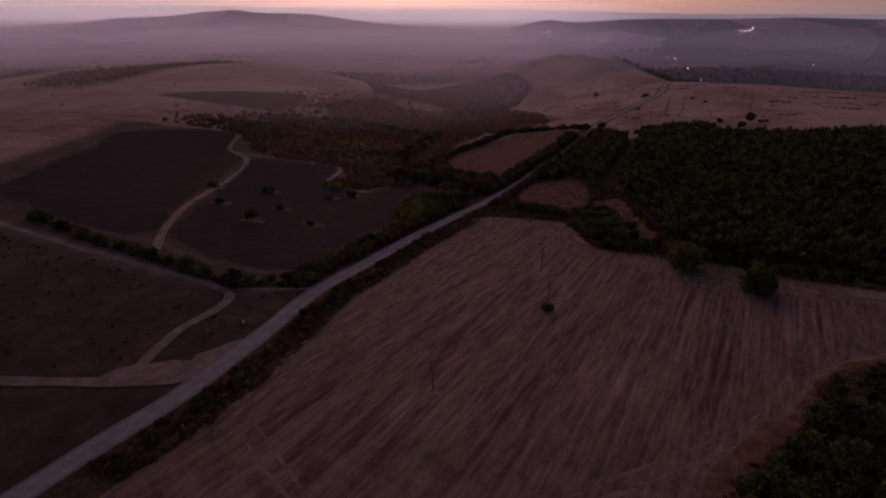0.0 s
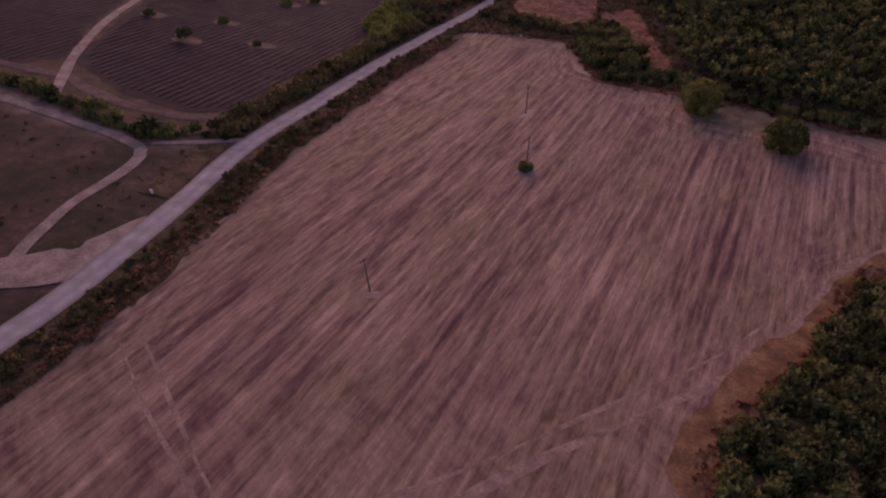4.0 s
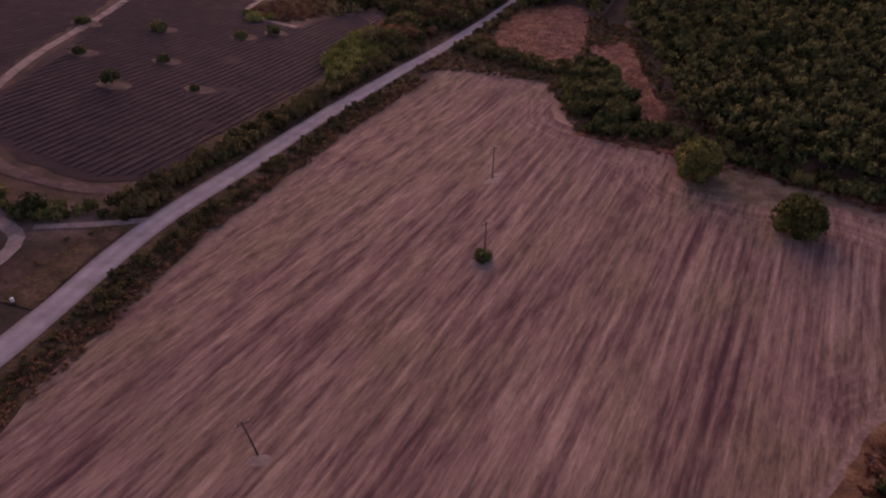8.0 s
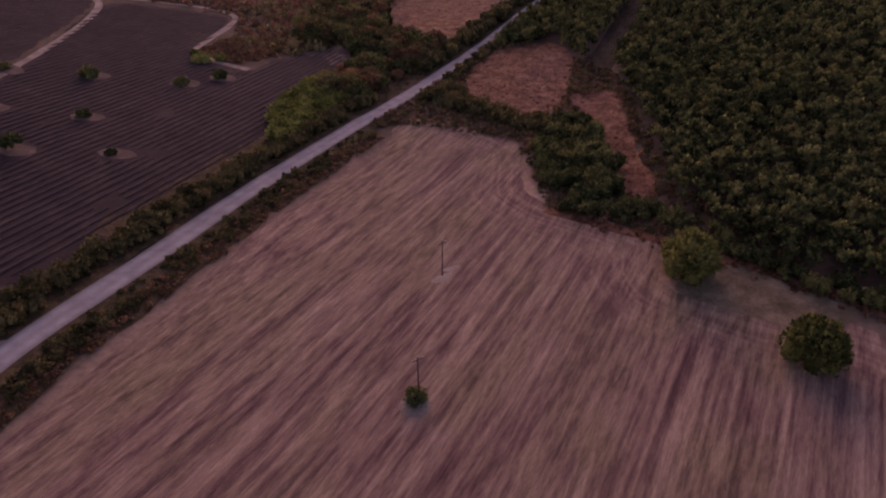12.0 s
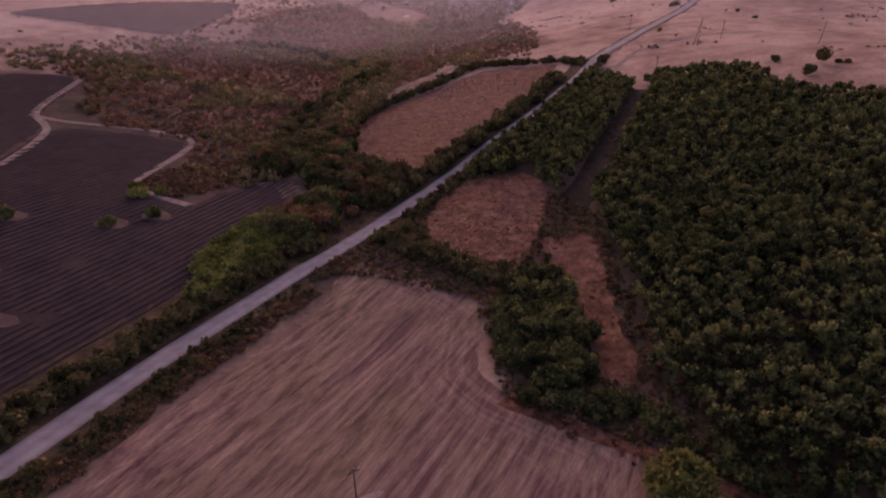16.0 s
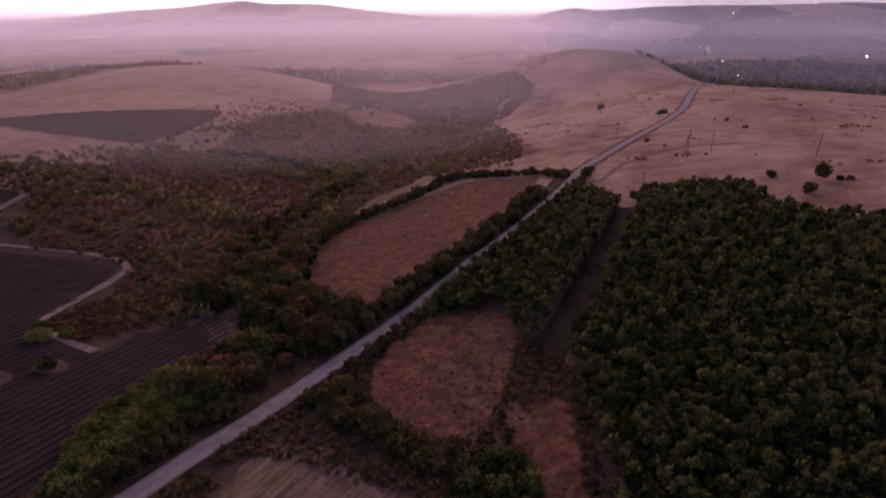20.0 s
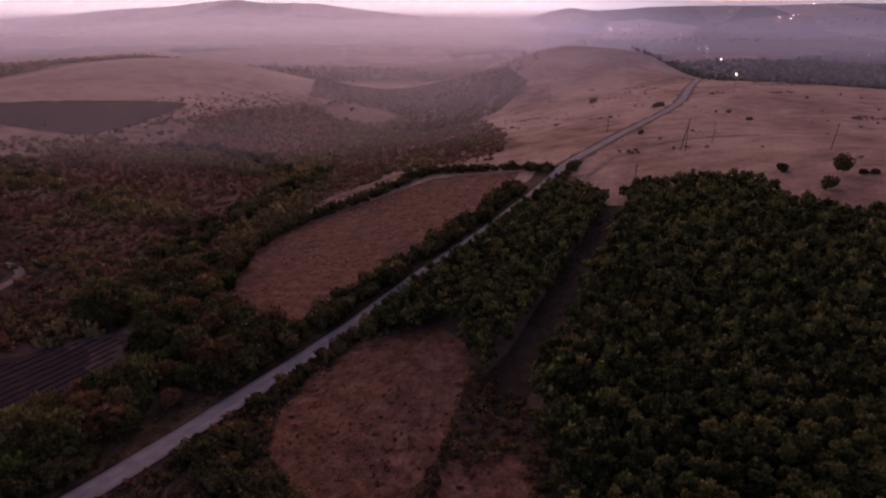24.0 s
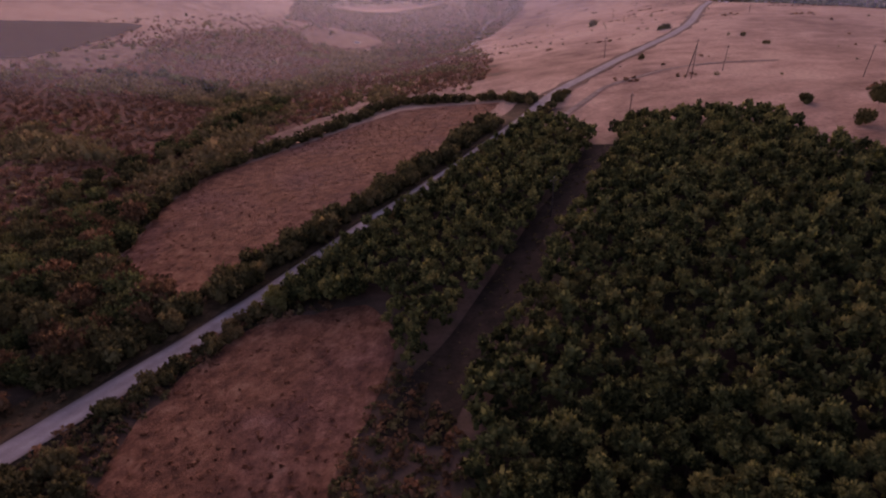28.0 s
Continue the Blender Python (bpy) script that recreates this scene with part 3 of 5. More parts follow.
def feathery(rng, radius, tall, lobes, sprays, size, low=0.3):
    """A domed crown of rounded boughs, each bristling with narrow upright sprays of leaves round a lumpy core."""
    V, Fc, count = [], [], 0
    for n in range(lobes):
        a, r = n * 2.4 + rng.uniform(-0.5, 0.5), radius * (0.0 if n == 0 else rng.uniform(0.4, 0.72))
        own = radius * (rng.uniform(0.5, 0.6) if n == 0 else rng.uniform(0.32, 0.5))
        rz = own * rng.uniform(1.1, 1.5)
        up = tall * (1.0 - 0.45 * (r / radius) ** 2) * rng.uniform(0.86, 1.0) - rz
        c = np.array((r * math.cos(a), r * math.sin(a), max(up, tall * low)))
        v, f = ball(c - np.array((0, 0, 0.25 * rz)), (own * 0.78, own * 0.78, rz * 0.85), rng.uniform(0, 50), 1)
        V.append(v)
        Fc += [tuple(i + count for i in t) for t in f]
        count += len(v)
        for _ in range(sprays):
            d = rng.normal(size=3)
            d[2] = d[2] * 0.8 + 0.35
            d /= np.linalg.norm(d) + 1e-9
            at = c + d * np.array((own, own, rz)) * rng.uniform(0.72, 1.02)
            axis = d * 0.55 + np.array((0, 0, 0.42)) + rng.normal(size=3) * 0.42
            axis /= np.linalg.norm(axis)
            side = np.cross(axis, d + np.array((0, 0, 0.7)) + rng.normal(size=3) * 0.4)
            side /= np.linalg.norm(side) + 1e-9
            s = size * rng.uniform(0.6, 1.4)
            back = -np.cross(side, axis) * s * 0.2
            V.append(np.array([at - axis * s * 0.6, at + side * s * 0.5 + back, at + axis * s * 0.9, at - side * s * 0.5 + back]))
            Fc += [(count, count + 1, count + 2), (count, count + 2, count + 3)]
            count += 4
    return np.concatenate(V), Fc


def stems(rng, tall, thick, limbs, spread):
    """A tapered trunk with limbs."""
    V, Fc = [], []

    def limb(a, b, ra, rb):
        a, b = Vector(a), Vector(b)
        q = (b - a).to_track_quat("Z", "Y")
        n = len(V)
        for p, r in ((a, ra), (a.lerp(b, 0.5) + Vector(rng.normal(size=3) * ra * 0.4), (ra + rb) / 2), (b, rb)):
            V.extend(tuple(p + q @ Vector((r * math.cos(k * 1.2566), r * math.sin(k * 1.2566), 0))) for k in range(5))
        for ring in (0, 5):
            Fc.extend((n + ring + k, n + ring + (k + 1) % 5, n + ring + 5 + (k + 1) % 5, n + ring + 5 + k) for k in range(5))

    limb((0, 0, -0.3), (0, 0, tall * 0.6), thick, thick * 0.5)
    for i in range(limbs):
        a = i * 6.283 / limbs + rng.uniform(-0.4, 0.4)
        limb((0, 0, tall * rng.uniform(0.2, 0.5)), (spread * math.cos(a), spread * math.sin(a), tall * rng.uniform(0.55, 0.8)), thick * 0.45, thick * 0.15)
    return V, Fc


def plant(name, rng, radius, tall, material, lobes, sprays, size, label, category, group, trunk=True):
    """One plant with its trunk or stems, and its crown as parts."""
    root = new(name)
    v, f = stems(rng, tall, 0.035 * tall if trunk else 0.05, 4 if trunk else 5, radius * 0.55)
    child(mesh_object("trunk", v, f, BARK), root)
    v, f = feathery(rng, radius, tall, lobes, sprays, size, 0.3 if trunk else 0.14)
    child(mesh_object("crown" if trunk else "foliage", v, f, material, False), root)
    return tagged(root, label, category, group)


def grove(name, spots, kinds, material, label, category):
    """Many plants that nobody counts, joined: kinds are (vertices, faces), spots (x, y, size)."""
    rng = np.random.default_rng(len(spots))
    V, Fc, n, own = [], [], 0, []
    xs, ys = np.array([s[0] for s in spots]), np.array([s[1] for s in spots])
    zs = height(xs, ys)
    for (x, y, s), z in zip(spots, zs):
        v, f = kinds[rng.integers(len(kinds))]
        a = rng.uniform(0, 6.283)
        c, d = math.cos(a) * s, math.sin(a) * s
        V.append(np.stack([v[:, 0] * c - v[:, 1] * d + x, v[:, 0] * d + v[:, 1] * c + y, v[:, 2] * s * rng.uniform(0.85, 1.15) + z - 0.1], 1))
        Fc.append(f + n)
        own.append(np.full(len(v), rng.uniform(), np.float32))
        n += len(v)
    V, Fc = np.concatenate(V), np.concatenate(Fc)
    me = bpy.data.meshes.new(name)
    me.vertices.add(len(V))
    me.vertices.foreach_set("co", V.astype(np.float32).ravel())
    me.loops.add(Fc.size)
    me.loops.foreach_set("vertex_index", Fc.astype(np.int32).ravel())
    me.polygons.add(len(Fc))
    me.polygons.foreach_set("loop_start", np.arange(0, Fc.size, 3, dtype=np.int32))
    me.update(calc_edges=True)
    me.attributes.new("own", "FLOAT", "POINT").data.foreach_set("value", np.concatenate(own))
    me.materials.append(material)
    return tagged(new(name, me), label, category, kind="stuff")


def spread(poly, gap, seed, margin=0.0, keep=1.0):
    """Spots about one gap apart within a polygon."""
    rng = np.random.default_rng(seed)
    px, py = [p[0] for p in poly], [p[1] for p in poly]
    gx, gy = np.meshgrid(np.arange(min(px), max(px), gap), np.arange(min(py), max(py), gap * 0.87))
    gx = gx + (np.arange(gx.shape[0]) % 2)[:, None] * gap / 2
    gx = gx + rng.uniform(-0.38, 0.38, gx.shape) * gap
    gy = gy + rng.uniform(-0.38, 0.38, gy.shape) * gap
    ok = inside(poly, gx, gy) & (rng.uniform(size=gx.shape) < keep)
    if margin:
        ok &= reach(poly, gx, gy, True) > margin
    return list(zip(gx[ok].tolist(), gy[ok].tolist()))


def along(line, gap, seed, wide):
    """Spots along a line, scattered to its sides."""
    rng = np.random.default_rng(seed)
    out, c = [], rounded(line, gap)
    for i, (x, y) in enumerate(c):
        a, b = c[max(i - 1, 0)], c[min(i + 1, len(c) - 1)]
        d = Vector((b[0] - a[0], b[1] - a[1])).normalized()
        w = rng.uniform(-wide, wide)
        out.append((x + d.y * w, y - d.x * w))
    return out


def kit(count, radius, tall, lobes, sprays, size, sub=1):
    out = []
    for _ in range(count):
        v, f = feathery(PR, radius, tall, lobes, sprays, size, 0.2) if sub else foliage(PR, radius, tall, lobes, sprays, size, 0, 0.16)
        out.append((v, np.array(f)))
    return out


def plant_out(protos, spots, rng, lo=0.8, hi=1.2):
    """Copies of the first plants at the spots."""
    for n, (x, y) in enumerate(spots):
        p = protos[n % len(protos)]
        s = rng.uniform(lo, hi)
        m = Matrix.Translation((x, y, top(x, y) - 0.05)) @ Matrix.Rotation(rng.uniform(0, 6.283), 4, "Z") @ Matrix.Scale(s, 4)
        if n < len(protos):
            p.matrix_basis = m
        else:
            c = copy_thing(p, m)
            c.matrix_basis = m


oaks = [plant("oak_tree", PR, 1.4, 5.0, OAK, 7, 40, 0.36, "young oak of a dense dark green wood", "tree", "trees of the wood") for _ in range(7)]
wood = [p for p in spread(FOREST, 2.3, 11) if reach(CUTTING, *p) > 3.5]
wood.sort(key=lambda p: math.hypot(p[0] - 108, p[1] - 250))
plant_out(oaks, wood[:300], PR, 0.75, 1.25)
NEAR_OAK, FAR_OAK = kit(9, 1.38, 5.0, 4, 14, 0.5), kit(5, 2.7, 6.2, 3, 3, 1.0)
grove("woodland", [(x, y, PR.uniform(0.72, 1.25)) for x, y in wood[300:]], NEAR_OAK, OAK, "dense dark green oak woodland", "woodland")
grove("roadside_wood", [(x, y, PR.uniform(0.7, 1.1)) for x, y in spread(FOREST_2, 2.25, 12) if reach(CUTTING, x, y) > 3.5], NEAR_OAK, OAK, "dense green thicket beside the gravel road", "woodland")

BUSHES = kit(6, 1.6, 2.4, 5, 24, 0.36)
SCRUBBY, LOWSCRUB = kit(8, 1.8, 1.9, 4, 7, 0.6), kit(8, 1.9, 1.6, 3, 4, 0.62)
TUFTS = kit(6, 1.0, 0.7, 3, 13, 0.34, 0)


def shrub_kind(name, radius, tall, material, label, group, count=4, lobes=5, sprays=28, size=0.38):
    return [plant(name, PR, radius, tall, material, lobes, sprays, size, label, "shrub", group, trunk=False) for _ in range(count)]


wave_at = lambda x, y: noise.noise(Vector((x * 0.07, y * 0.07, 2)))
# the hedge between the road and the row field
hedge = along(beside(stretch(ROAD, 150, 262), -6.6), 0.62, 21, 2.6)
plant_out(shrub_kind("roadside_shrub", 1.8, 3.0, BUSH, "dark green shrub of the roadside hedge", "roadside shrubs"), hedge, PR, 0.65, 1.3)
grove("hedge_undergrowth", [(x, y, PR.uniform(0.5, 0.95)) for x, y in along(beside(stretch(ROAD, 140, 300), -5.6), 0.8, 22, 2.4)], TUFTS, RUST, "rusty weeds under the roadside hedge", "weeds")
# fresh green thicket beside the row field
THICKET = [(-10, 230), (-13, 246), (-12, 258), (-7, 270), (2, 277), (9, 277), (8, 263), (0.7, 249), (-3, 238), (-6, 230)]
plant_out(shrub_kind("green_shrub", 2.3, 3.6, LIME, "bright yellow-green shrub beside the road", "bright green thicket", 4, 7, 40, 0.42), spread(THICKET, 2.5, 23), PR, 0.8, 1.25)
# verge on the stubble's side
verge = along(beside(stretch(ROAD, 50, 255), 8.6), 0.22, 24, 2.6)
grove("verge_weeds", [(x, y, PR.uniform(0.5, 1.1)) for x, y in verge], TUFTS, RUST, "rust-brown weeds along the road verge", "weeds")
spots = along(beside(stretch(ROAD, 50, 255), 6.4), 0.4, 25, 2.5)
grove("verge_shrubs", [(x, y, PR.uniform(0.25, 0.62) * (1.3 if wave_at(x, y) > 0 else 0.8)) for x, y in spots], BUSHES, BUSH, "low dark green shrubs along the road verge", "shrubs")
# hedge and clump between the stubble and the small weedy field
hedge = along([(27, 262), (33, 258), (42, 252), (52, 243), (62, 237)], 0.6, 26, 2.6)
plant_out(shrub_kind("hedge_shrub", 2.2, 3.3, BUSH, "dark shrub of the hedge above the stubble", "hedge shrubs"), hedge, PR, 0.7, 1.25)
CLUMP = [(56, 226), (59, 237), (67, 241), (72, 235), (74, 214), (73, 202), (63, 200), (57, 210)]
plant_out(shrub_kind("thicket_shrub", 2.3, 3.8, OAK, "dense dark green thicket shrub at the field corner", "thicket shrubs", 4, 7, 40, 0.42), spread(CLUMP, 2.9, 27), PR, 0.75, 1.25)
plant_out(shrub_kind("wood_edge_shrub", 1.8, 2.8, OAK, "dark shrub at the wood's edge", "wood edge shrubs"), along([(60, 201), (72, 197), (84, 189), (90, 182), (98, 173.5), (112, 162.5), (132, 148)], 0.85, 28, 2.4), PR, 0.7, 1.2)
grove("edge_grass", [(x, y, PR.uniform(0.5, 1.0)) for x, y in along([(58, 199), (74, 187), (84, 180), (96, 171), (112, 158), (130, 142)], 0.6, 29, 1.6)], TUFTS, DRYWEED, "rusty tall grass at the wood's edge", "weeds")
# hedges round the long weedy field
hedge = along(beside(stretch(ROAD, 262, 436), -7.2), 0.75, 30, 3.0)
plant_out(shrub_kind("field_hedge_shrub", 1.9, 3.2, BUSH, "dark green hedge shrub between field and road", "field hedge shrubs"), hedge, PR, 0.55, 1.75)
hedge = along([(24, 305), (11, 322), (7, 345), (7, 367), (12, 386), (32, 417), (57, 456), (76, 452), (94, 446), (108, 430)], 1.5, 31, 1.8)
plant_out(shrub_kind("back_hedge_shrub", 1.8, 2.8, BUSH, "dark green shrub of the hedge behind the weedy field", "back hedge shrubs"), hedge, PR, 0.7, 1.7)
grove("verge_shrubs", [(x, y, PR.uniform(0.5, 1.25)) for x, y in along(beside(stretch(ROAD, 258, 440), 5.2), 0.9, 32, 1.5)], BUSHES, BUSH, "low shrubs along the gravel road", "shrubs")
# wood in the hollow between the row field and the long weedy field
HOLLOW = [(-1, 254), (8, 257), (16, 271), (27, 291), (32, 304), (22, 308), (11, 322), (7, 354), (-10, 345), (-19, 328), (-24, 312), (-16, 306), (-4, 309), (4, 300), (3, 288), (-4, 274)]
trees = [plant("hollow_tree", PR, 3.3, 5.6, m, 11, 52, 0.5, label, "tree", "trees in the hollow") for m, label in
         ((OAK, "dark green tree in the hollow beside the field"), (BUSH, "dull green tree in the hollow beside the field"), (OAK, "rounded dark tree in the hollow"), (RUST, "brownish tree turning in the hollow"))]
plant_out(trees, spread(HOLLOW, 3.9, 33), PR, 0.55, 1.3)
# corner of bushes in the field's foreground corner
CORNER = [(82, 107), (100, 113), (114, 100), (102, 69), (74, 62), (55, 64.5), (48, 66.5), (45.5, 72), (50.5, 78.5), (62, 86.5), (72.5, 97)]
plant_out(shrub_kind("corner_shrub", 1.9, 2.6, OAK, "dark green shrub in the stubble's corner", "corner shrubs"), spread(CORNER, 2.85, 34), PR, 0.75, 1.45)
grove("corner_grass", [(x, y, PR.uniform(0.4, 0.9)) for x, y in along([(98, 113.5), (84, 109), (73.5, 97.5), (62, 86.5), (50.5, 79), (45, 71.5), (48, 65.5), (70, 61)], 0.22, 35, 1.6)], TUFTS, DRYWEED, "orange-brown tall grass round the bushes", "weeds")
# scrub of the valley
GULLIES = ([(-72, 491), (-54, 488), (-36, 488), (-10, 468), (-2, 440), (2, 400)], [(-7, 470), (1, 524), (13, 605), (11, 690)], [(-88, 420), (-60, 405), (-30, 395), (-5, 380)])
wave = lambda p, f, n: noise.noise(Vector((p[0] * f, p[1] * f, n)))
olive, russet, low = [], [], []
BROAD = [(-175, 395), (-120, 395), (-84, 343), (-47, 337), (-44, 305), (-27, 288), (-2, 311), (9, 322), (5, 367), (14, 413), (40, 470), (92, 472), (100, 560), (95, 760), (40, 860), (-90, 800), (-150, 600), (-125, 500)]
broad = spread(BROAD, 3.3, 36, 0, 0.97)
bx, by = np.array([p[0] for p in broad]), np.array([p[1] for p in broad])
clear = reach(ROAD, bx, by) < 14
for edge in (BANK, QUARRY, FIELD_E, FIELD_A, BROWN_2):
    clear |= inside(edge, bx, by)
within, beyond = inside(SCRUB, bx, by), reach(SCRUB, bx, by, True)
gullies = np.min([reach(line, bx, by) for line in GULLIES], axis=0)
for n, p in enumerate(broad):
    if clear[n] or (not within[n] and PR.uniform() > 0.75 * math.exp(-float(beyond[n]) / 22) + 0.5 * max(0.0, wave(p, 0.035, 12))):
        continue
    gully = float(gullies[n])
    thick = wave(p, 0.03, 4) + 0.5 * wave(p, 0.1, 8) + 0.8 * math.exp(-(gully / 14) ** 2)
    thick -= 0.7 * max(math.exp(-((p[0] - a) ** 2 + (p[1] - b) ** 2) / r ** 2) for a, b, r in ((-43, 450, 24), (-72, 418, 26), (-35, 388, 16), (-66, 620, 40), (-24, 577, 30)))
    big = PR.uniform(0.65, 1.2) * (1.6 if PR.uniform() < 0.12 else 1.0)
    if thick > 0.2:
        olive.append((*p, big * (1.0 + 0.5 * math.exp(-(gully / 10) ** 2))))
    elif thick > -0.25:
        (olive if PR.uniform() < 0.3 else russet).append((*p, 0.75 * big))
    else:
        (low if PR.uniform() < 0.2 else russet).append((*p, 0.72 * big))
for spots, leaf, words in ((olive, SCRUBLEAF, "olive-green scrub covering the valley side"), (russet, REDSCRUB, "reddish-brown scrub covering the valley side")):
    grove("scrub", [p for p in spots if p[1] < 480], SCRUBBY, leaf, words, "scrub")
    grove("scrub", [p for p in spots if p[1] >= 480], LOWSCRUB, leaf, words, "scrub")
grove("scrub_weeds", low, TUFTS, REDSCRUB, "rusty weeds between the valley's scrub", "weeds")
# taller trees along the gullies
GULLYTREES = kit(6, 2.7, 4.6, 7, 24, 0.55)
belt = along([(8, 478), (6, 474), (-6.5, 424), (-14, 381), (-15.6, 355), (-13, 334), (-4, 316)], 1.7, 85, 6) + along([(-84, 503), (-61, 508), (-37, 507), (-9, 470), (4, 457)], 2.4, 86, 6)
grove("gully_trees", [(x, y, PR.uniform(0.5, 1.15)) for x, y in belt[::2]], GULLYTREES, OAK, "rounded dark green trees along the gullies", "woodland")
grove("gully_trees", [(x, y, PR.uniform(0.5, 1.1)) for x, y in belt[1::2]], GULLYTREES, BUSH, "dull green trees along the gullies", "woodland")
OLIVE = [(-150, 424), (-119, 445), (-98, 440), (-90, 408), (-116, 392)]
grove("olive_bushes", [(x, y, PR.uniform(0.6, 1.3)) for x, y in spread(OLIVE, 4.0, 87, 0, 0.75)], BUSHES, SCRUBLEAF, "rounded olive bushes on dry ground", "bushes")
VALLEYLINE = along([(-34, 751), (-11, 843), (49, 943), (93, 998), (150, 1100), (191, 1210)], 4.0, 88, 20)
grove("valley_trees", [(x, y, PR.uniform(0.6, 1.1)) for x, y in VALLEYLINE], FAR_OAK, BUSH, "dark trees along the valley floor", "woodland")
# rounded bushes along the valley's rim
RIM = along([(-112, 403), (-104, 380), (-98, 352)], 2.2, 80, 5) + along([(-118, 455), (-112, 480), (-100, 495), (-84, 505)], 2.0, 81, 8) + along([(-108, 520), (-96, 560), (-84, 600), (-72, 650)], 4.0, 82, 12)
grove("rim_bushes", [(x, y, PR.uniform(0.6, 1.35)) for x, y in RIM], BUSHES, SCRUBLEAF, "rounded olive bushes on the valley's rim", "bushes")
ORANGE = [(-50, 292), (-46, 306), (-27, 320), (-6, 327), (-5, 309), (-20, 304), (-28, 290), (-36, 284)]
grove("weeds", [(x, y, PR.uniform(0.6, 1.4)) for x, y in spread(ORANGE, 1.6, 37)], TUFTS, RUST, "orange-brown weeds on the bank of the track", "weeds")
# scattered bushes of the pasture
PASTURE = [(120, 450), (170, 430), (330, 420), (440, 700), (400, 850), (335, 860), (250, 690), (200, 590), (150, 500)]
PASTURE_2 = [(110, 510), (150, 520), (240, 690), (320, 880), (300, 1050), (150, 1050), (110, 800), (100, 600)]
LEFT = [(-110, 520), (-60, 560), (-90, 660), (-60, 760), (-100, 930), (-420, 950), (-420, 500), (-200, 400), (-140, 430)]
some = spread(PASTURE, 22, 38, 0, 0.22) + spread(PASTURE_2, 16, 39, 0, 0.35) + spread(LEFT, 24, 40, 0, 0.25)
grove("pasture_bushes", [(x, y, PR.uniform(0.25, 0.8)) for x, y in some], LOWSCRUB, BUSH, "small dark bushes scattered over the dry pasture", "bushes")
def banded(p):
    """Bands across the slope, broken into clumps."""
    return noise.noise(Vector((p[0] * 0.012 + p[1] * 0.004, p[1] * 0.045 - p[0] * 0.012, 3))) + 0.6 * wave(p, 0.07, 5)


DRYLAND = [(112, 446), (170, 420), (200, 396), (330, 420), (440, 700), (400, 850), (335, 900), (300, 1050), (150, 1050), (100, 800), (95, 600), (104, 510)]
tuft = [p for p in spread(DRYLAND, 3.2, 70, 0, 0.9) if banded(p) > 0.5 and reach(ROAD, *p) > 8 and PR.uniform() < (1.0 if p[1] < 650 else 0.6)]
grove("pasture_weeds", [(x, y, PR.uniform(0.5, 1.3)) for x, y in tuft], TUFTS, RUST, "dark rusty weeds in bands across the dry pasture", "weeds")
grove("pasture_scrub", [(x, y, PR.uniform(0.2, 0.5)) for x, y in tuft[::16]], LOWSCRUB, BUSH, "low dark scrub in bands across the dry pasture", "scrub")
grove("valley_wood", [(x, y, PR.uniform(0.6, 1.9)) for x, y in spread(WET, 6.2, 41, 0, 0.85)], LOWSCRUB, BUSH, "dark wooded valley floor", "woodland")
CRESTWOOD = [(405, 1230), (376, 1100), (360, 1010), (382, 1000), (433, 924), (550, 915), (676, 948), (1107, 1500), (881, 1705), (651, 1700), (523, 1587), (429, 1406)]
CREST = along([(372, 1290), (392, 1190), (383, 1040), (378, 965), (410, 900), (440, 830), (470, 770)], 5, 69, 22)
grove("crest_trees", [(x, y, PR.uniform(0.9, 1.7)) for x, y in CREST], FAR_OAK, OAK, "dark trees along the crest behind the road", "woodland")
grove("slope_wood", [(x, y, PR.uniform(1.5, 2.5)) for x, y in spread(CRESTWOOD, 14, 42, 0, 0.9)], FAR_OAK, OAK, "dark woods on the slope behind the ridge", "woodland")
FARWOOD = [(-900, 1350), (-420, 1180), (-150, 1250), (60, 1330), (-40, 1500), (-500, 1560), (-900, 1600)]
grove("plain_wood", [(x, y, PR.uniform(0.9, 1.7)) for x, y in spread(FARWOOD, 12, 43, 0, 0.85)], FAR_OAK, OAK, "far woods at the plain's edge", "woodland")
BELTS = [(along([(60, 1750), (180, 1900), (330, 1880)], 9, 44, 6)), along([(330, 1700), (420, 1950), (450, 2200)], 9, 45, 6), along([(700, 1500), (1100, 1900), (1900, 2000)], 10, 46, 30), along([(-200, 2300), (500, 2350), (1500, 2300)], 14, 47, 25),
         along([(-1500, 2100), (-600, 2000), (100, 2050)], 13, 48, 30), along([(-1900, 2700), (-800, 2800), (300, 2700)], 17, 49, 40), along([(900, 2600), (1700, 2500), (2600, 2300)], 17, 50, 50)]
grove("tree_belts", [(x, y, PR.uniform(1.5, 2.6)) for b in BELTS for x, y in b], FAR_OAK, OAK, "lines of trees between the far fields", "woodland")


# weeds of the rough ground between the fields
ROUGH = [(10, 240), (22, 243), (52, 232), (56, 200), (80, 186), (98, 172), (98, 190), (84, 205), (84, 268), (76, 282), (60, 303), (48, 302), (30, 272), (22, 262)]
rough = [p for p in spread(ROUGH, 1.7, 60) if not (inside(BROWN_1, *p) or inside(STRIP, *p) or reach(ROAD, *p) < 3.4)]

